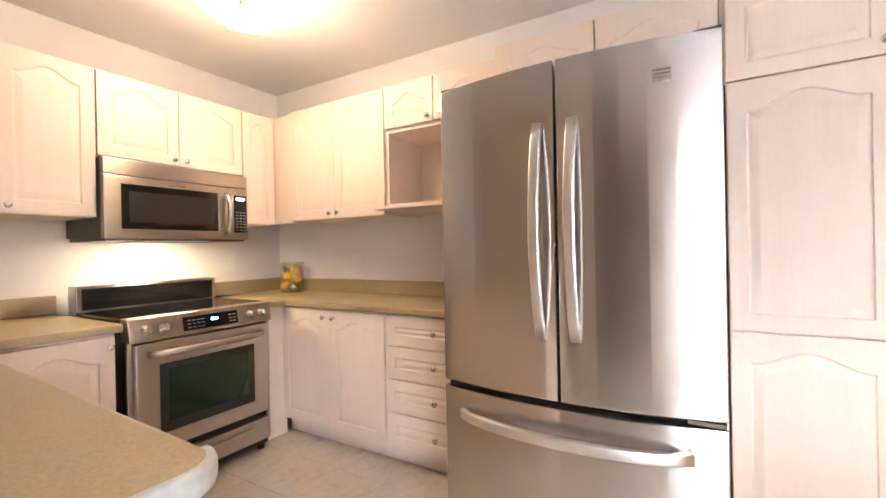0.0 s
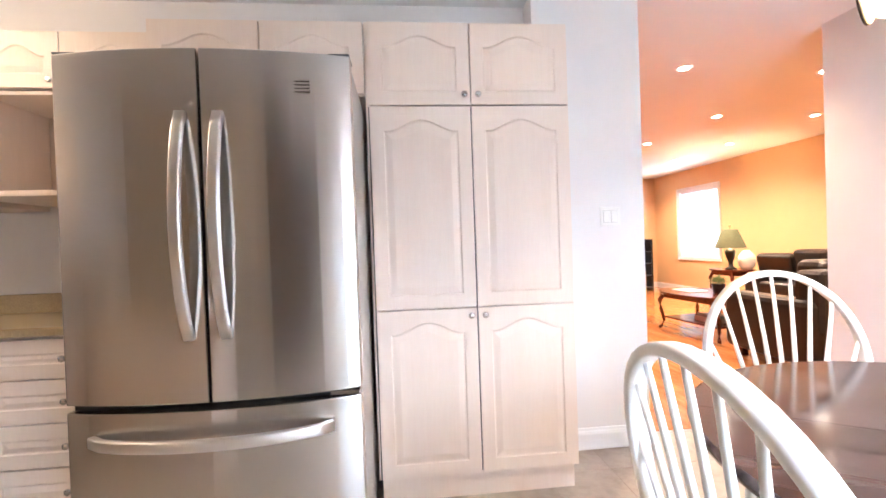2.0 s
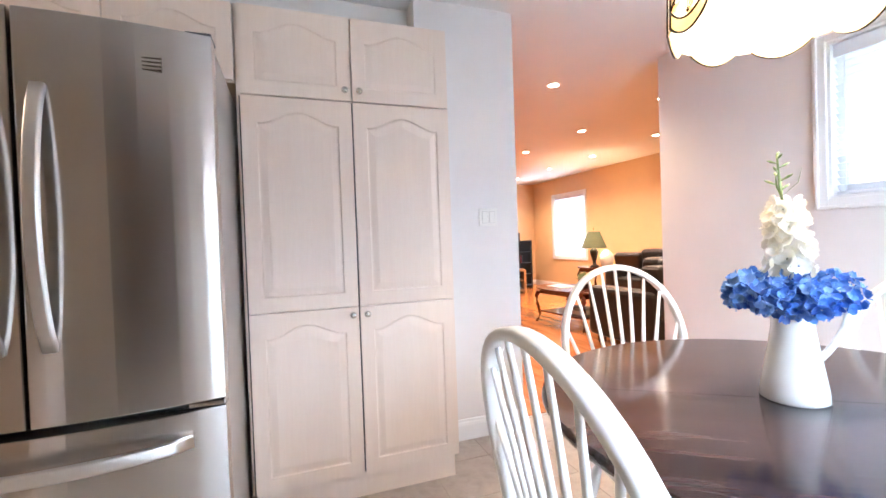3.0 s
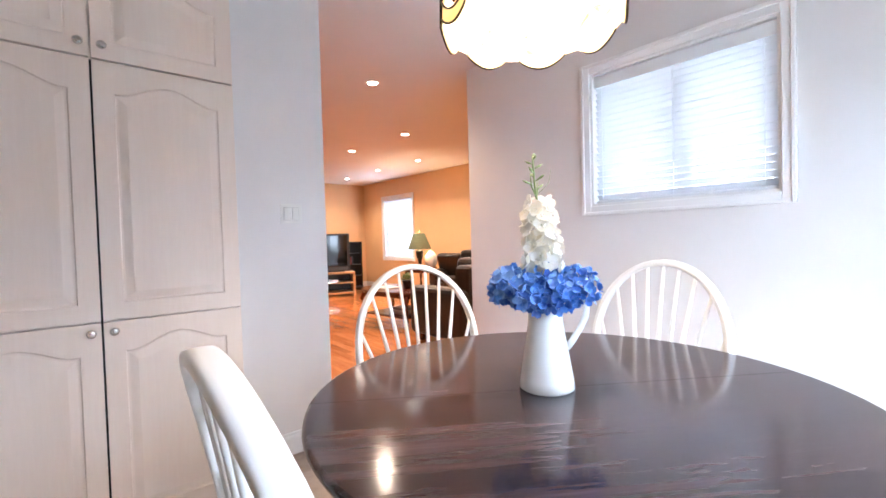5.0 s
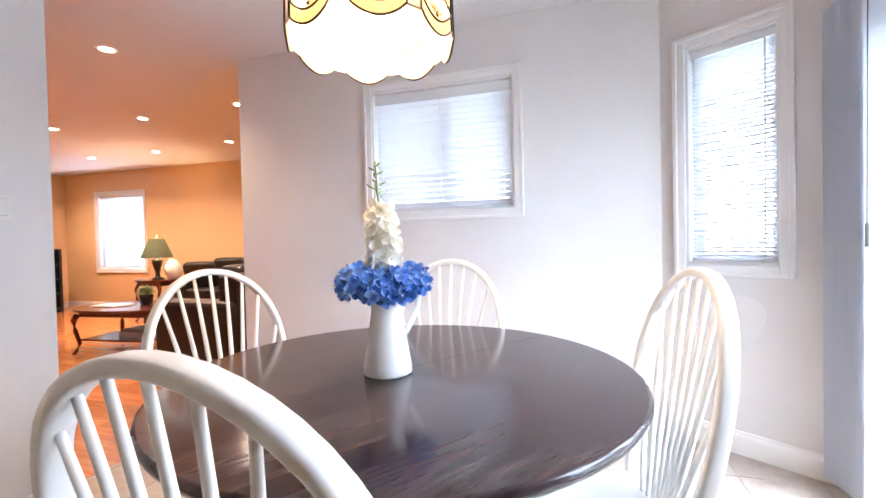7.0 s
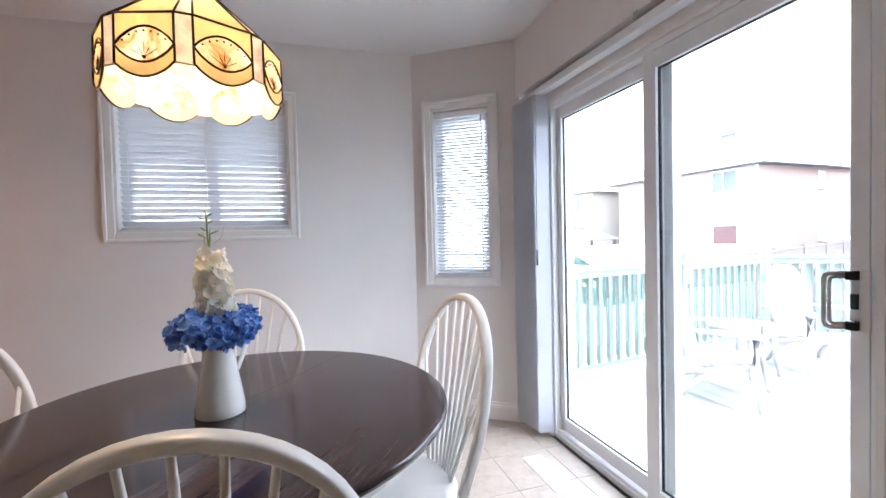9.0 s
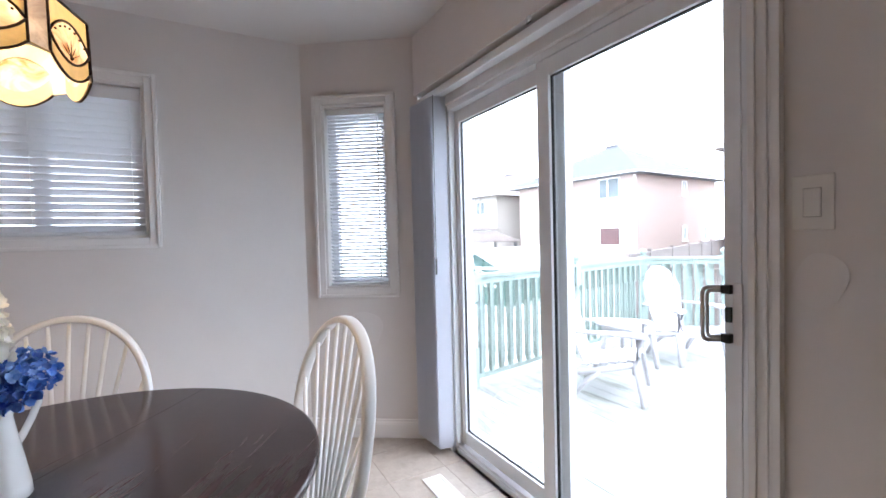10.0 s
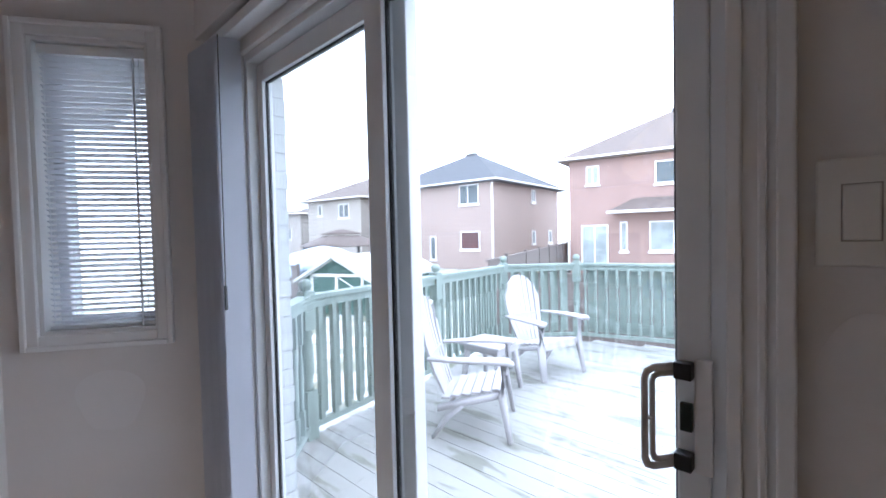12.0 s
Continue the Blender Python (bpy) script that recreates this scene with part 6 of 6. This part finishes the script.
def house(name, m, L, D, H, brick, roof_mat, rise, ridge, wins, label):
    """wins: (face, x, z, w, h, mullions, pane material); face 0 is the front, 1 the end at x=0, 2 the end at x=L."""
    h = thing(name, m, label, "house")
    part("wall", boxes((0, 0, 0, L, D, H)), brick, h, "brick walls")
    r_ = part("roof", gable_or_hip(L, D, H, 0.45, rise, ridge), roof_mat, h, "shingled hip roof")
    part("gutter", boxes((-0.52, -0.55, H + 0.06, L + 0.52, -0.45, H + 0.15), (-0.55, -0.45, H + 0.06, -0.45, D + 0.45, H + 0.15), (L + 0.45, -0.45, H + 0.06, L + 0.55, D + 0.45, H + 0.15)), TRIM, h, "white gutters")
    bm = boxes((L / 2 - 0.5, D / 2 - 0.12, H + rise - 0.05, L / 2 + 0.4, D / 2 + 0.12, H + rise + 0.12))
    part("vent", bm, DARKGREY, r_)
    for face, x, z, w, hh, mull, pm in wins:
        fm = Matrix.Identity(4) if face == 0 else Matrix.Translation((0, 0, 0)) @ Matrix.Rotation(radians(-90), 4, "Z") @ pose(-D, 0, 0) if face == 1 else Matrix.Translation((L, 0, 0)) @ Matrix.Rotation(radians(90), 4, "Z")
        wm = fm @ pose(x, 0, z)
        t = 0.07
        wn_ = part("window", boxes((0, -0.05, 0, t, 0.02, hh), (w - t, -0.05, 0, w, 0.02, hh), (t, -0.05, hh - t, w - t, 0.02, hh), (t, -0.05, 0, w - t, 0.02, t), *[(w * q - 0.03, -0.045, t, w * q + 0.03, 0.02, hh - t) for q in mull]), TRIM, h, "white window frame", m=wm)
        part("pane", boxes((t, -0.02, t, w - t, -0.005, hh - t)), pm, wn_)
        part("window_sill", boxes((-0.06, -0.10, -0.10, w + 0.06, 0.0, 0.0)), TRIM, wn_)
    return h


HZ = -1.10


def on_corner(cx, cy, L, theta):
    """A house whose front looks north with its west corner at (cx, cy)."""
    t = radians(theta)
    return pose(cx + L * math.cos(t), cy + L * math.sin(t), HZ, 0, 0, 180 + theta)


RED = plain("dark red curtained pane", (0.11, 0.045, 0.045), 0.2, vary=0.2, scale=2)
house("brick_house", on_corner(17.66, -19.12, 9.0, 5), 9.0, 9.2, 5.55, BRICK_P, SHINGLE_G, 2.7, 0.8,
      [(0, 6.62, 4.30, 1.42, 1.20, (0.45,), DARKPANE), (0, 6.65, 1.55, 1.42, 1.12, (), RED), (0, 4.2, 0.9, 0.5, 1.5, (), DARKPANE),
       (2, 4.9, 4.55, 0.55, 0.85, (0.5,), DARKPANE), (2, 4.9, 1.75, 0.50, 0.9, (), DARKPANE), (2, 7.5, 1.75, 0.55, 0.9, (), DARKPANE)],
      "two-storey pink brick house with a grey hip roof")
h3m = on_corner(12.98, -19.36, 9.5, 190 - 180)
h3m = Matrix.Translation((12.98, -19.36, HZ)) @ Matrix.Rotation(radians(190), 4, "Z")
house("brick_house", h3m, 9.5, 9.0, 6.0, BRICK_R, SHINGLE_B, 2.9, 1.0,
      [(0, 0.85, 4.80, 0.62, 0.92, (0.5,), CURTAIN), (0, 3.95, 4.60, 1.55, 1.05, (0.62,), DARKPANE), (0, 0.58, 0.70, 1.30, 2.10, (0.5,), CURTAIN),
       (0, 2.42, 1.50, 0.34, 1.42, (), CURTAIN), (0, 3.70, 1.50, 1.70, 1.40, (0.6,), CURTAIN)],
      "two-storey red brick house with a brown hip roof and patio door")
pr = thing("porch_roof", h3m @ pose(2.05, 0, 3.30), "brown shingled lean-to roof on the red brick house", "roof")
bm = B()
vs_ = [bm.verts.new(p) for p in ((0, -0.9, 0), (6, -0.9, 0), (6, 0, 0), (0, 0, 0), (0, -0.9, 0.12), (6, -0.9, 0.12), (6, -0.01, 0.72), (1.0, -0.01, 0.72))]
for q in ((0, 3, 2, 1), (0, 1, 5, 4), (1, 2, 6, 5), (4, 5, 6, 7), (0, 4, 7, 3), (3, 7, 6, 2)):
    bm.faces.new([vs_[i] for i in q])
part("shingles", bm, SHINGLE_B, pr)
part("gutter", boxes((-0.05, -0.98, 0.0, 6.05, -0.9, 0.12)), TRIM, pr)
for (hx0, hy0, L_, D_, dx) in ((28.3, -17.5, 6.0, 9.0, 0),):
    house("brick_house", on_corner(hx0, hy0, L_, 8), L_, D_, 5.28, BRICK_Y, SHINGLE_B, 2.2, 0.8,
          [(0, L_ - 2.35, 3.95, 1.15, 1.05, (0.5,), DARKPANE), (0, L_ - 4.75, 4.2, 0.5, 0.85, (), DARKPANE)], "two-storey buff brick house with a brown hip roof")
house("brick_house", on_corner(38.0, -18.0, 9.0, 8), 9.0, 8.0, 4.6, BRICK_Y, SHINGLE_B, 0.8, 3.0, [(0, 6.5, 2.4, 1.2, 1.0, (), DARKPANE)], "distant buff brick house behind the others")
# downspouts
for m_, x_, H_h in ((on_corner(17.66, -19.12, 9.0, 5), 8.95, 5.5),):
    dn = thing("downspout", m_, "white downspout at the corner of the pink brick house", "downspout")
    part("pipe", boxes((x_, -0.12, 0.1, x_ + 0.10, -0.02, H_h)), TRIM, dn)

# shed
sd = thing("garden_shed", pose(12.70, -5.32, -1.08, 0, 0, 22), "dark green garden shed with white trim and pale roof", "shed")
SW_, SL_ = 2.1, 4.2
bm = B()
o_ = [(-SW_ / 2, 0), (SW_ / 2, 0), (SW_ / 2, 1.32), (0, 1.88), (-SW_ / 2, 1.32)]
a_ = [bm.verts.new((x, 0, z)) for x, z in o_]
b_ = [bm.verts.new((x, -SL_, z)) for x, z in o_]
bm.faces.new(a_), bm.faces.new(list(reversed(b_)))
for i in range(5):
    bm.faces.new((a_[i], a_[(i + 1) % 5], b_[(i + 1) % 5], b_[i]))
part("wall", bm, BARNGREEN, sd)
for s in (-1, 1):
    bm = B()
    q = [(0, 1.95), (s * (SW_ / 2 + 0.22), 1.95 - 0.56 * (SW_ / 2 + 0.22) / (SW_ / 2)), (s * (SW_ / 2 + 0.22), 1.87 - 0.56 * (SW_ / 2 + 0.22) / (SW_ / 2)), (0, 1.87)]
    a_ = [bm.verts.new((x, 0.25, z)) for x, z in q]
    b_ = [bm.verts.new((x, -SL_ - 0.15, z)) for x, z in q]
    bm.faces.new(a_), bm.faces.new(list(reversed(b_)))
    for i in range(4):
        bm.faces.new((a_[i], a_[(i + 1) % 4], b_[(i + 1) % 4], b_[i]))
    part("roof", bm, plain("pale weathered shingles", (0.56, 0.57, 0.55), 0.9, vary=0.10, scale=6), sd)
for b in ((-0.85, 0.0, 0.9, -0.77, 0.03, 1.42), (0.77, 0, 0.9, 0.85, 0.03, 1.42), (-0.85, 0, 1.36, 0.85, 0.03, 1.44), (-0.04, 0, 0.3, 0.04, 0.03, 1.36), (-0.85, 0, 0.85, 0.85, 0.03, 0.93)):
    part("trim_board", boxes(b), TRIM, sd)
bm = B()
tube(bm, [(-0.75, 0.02, 0.95), (-0.05, 0.02, 1.36)], 0.04, 4, 0.5)
part("trim_board", bm, TRIM, sd)
# blue cover
tp = thing("pool_cover", pose(15.7, -6.7, 0.15), "domed pale blue tarpaulin behind the shed", "tarpaulin")
bm = B()
lathe(bm, [(1.45, 0.0), (1.40, 0.35), (1.1, 0.62), (0.6, 0.82), (0.05, 0.92)], 20)
for v in bm.verts:
    v.co.z += 0.10 * noise.noise(v.co * 1.6)
part("sheet", bm, plain("pale blue tarpaulin", (0.50, 0.62, 0.74), 0.5, vary=0.15, scale=2), tp)
part("frame", boxes((-1.3, -1.3, -1.3, 1.3, 1.3, 0.0)), GREYFENCE, tp)
# gazebo
gz = thing("gazebo", pose(19.4, -9.9, HZ, 0, 0, -15), "brown two-tier roofed gazebo in a far yard", "gazebo")
for z0, r0, z1, r1 in ((2.05, 2.1, 2.55, 0.9), (2.60, 1.0, 2.85, 0.1)):
    bm = B()
    lathe(bm, [(r0, z0), (r0, z0 + 0.05), (r1, z1)], 4, m=Matrix.Rotation(radians(45), 4, "Z"))
    part("roof", bm, SHINGLE_B, gz)
for sx in (-1.3, 1.3):
    for sy in (-1.3, 1.3):
        part("post", boxes((sx - 0.06, sy - 0.06, 0, sx + 0.06, sy + 0.06, 2.1)), DARKMETAL, gz)


def board_fence(a, b, z_top, label):
    d = b - a
    m = Matrix.Translation((a.x, a.y, HZ)) @ Matrix.Rotation(math.atan2(d.y, d.x), 4, "Z")
    f = thing("board_fence", m, label, "fence", "yard fences")
    h = z_top - HZ
    me = finish(boxes((0, 0, 0, 0.145, 0.02, h)), "board", GREYFENCE)
    n_ = int(d.length / 0.15)
    for i in range(n_):
        part("board", me, None, f, m=pose(i * 0.15, 0, -0.01 * (i % 3)))
    pm = finish(boxes((-0.05, -0.03, 0, 0.05, 0.05, h + 0.08)), "post", GREYFENCE)
    for i in range(int(d.length / 2.4) + 1):
        part("post", pm, None, f, m=pose(i * 2.4, 0, 0))
    part("rail", boxes((0, -0.04, h - 0.02, d.length, 0.04, h + 0.02)), GREYFENCE, f)


board_fence(Vector((14.0, -21.0)), Vector((8.1, -6.0)), 0.78, "weathered grey board fence between the yards")
board_fence(Vector((8.1, -6.0)), Vector((0.5, -7.6)), 0.55, "weathered grey board fence behind the deck")
board_fence(Vector((24.0, -7.2)), Vector((14.6, -5.2)), 0.50, "weathered grey board fence behind the shed")

# ---- floor tiles and planks, last ----
floor_ob = bpy.data.objects["floor"]
rt = random.Random(3)
TS, TG = 0.33, 0.0045
bm = B()
box(bm, 0, 0, -0.006, TS - TG, TS - TG, 0.0)
TILE_ME = finish(bm, "tile", TILE, 0.0012, 1)
corner_cut = []
far = B()
x = WW
while x < WE:
    y = 0.24
    while y < 3.90:
        w_, h_ = min(TS - TG, WE - x), min(TS - TG, 3.895 - y)
        inside = (x + TS * 0.5 - BX) * (BTOP - BY) / (WE - BX) + BY - 0.1 < y + TS * 0.5 or x + TS < BX
        if y + TS > WS and inside and not (x + TS < WE and x > 9):
            if w_ > TS - TG - 0.001 and h_ > TS - TG - 0.001:
                tl_ = part("tile", TILE_ME, None, floor_ob, m=pose(x, y, 0))
            elif w_ > 0.02 and h_ > 0.02:
                part("tile", boxes((0, 0, -0.006, w_, h_, 0)), TILE, floor_ob, m=pose(x, y, 0))
        y += TS
    x += TS
fam = bpy.data.objects["floor_family_room"]
PW = 0.083
rest = B()
count = 0
x = 3.3
while x < FE:
    y = 3.905 - rt.uniform(0.0, 0.0)
    while y < FN:
        L = min(rt.choice((0.6, 0.75, 0.9, 1.1, 1.3)), FN - y)
        if x < 5.9 and y < 9.0 and count < 290:
            part("plank", boxes((0, 0, -0.006, PW - 0.0012, L - 0.0015, 0)), PLANKS, fam, m=pose(x, y, 0))
            count += 1
        else:
            box(rest, x, y, -0.006, x + PW - 0.0012, y + L - 0.0015, 0)
        y += L
    x += PW
box(rest, FW, 3.905, -0.006, 3.3, FN, 0.0)
tagged(part("planks", rest, PLANKS, fam, "orange hardwood planks"), kind="stuff")
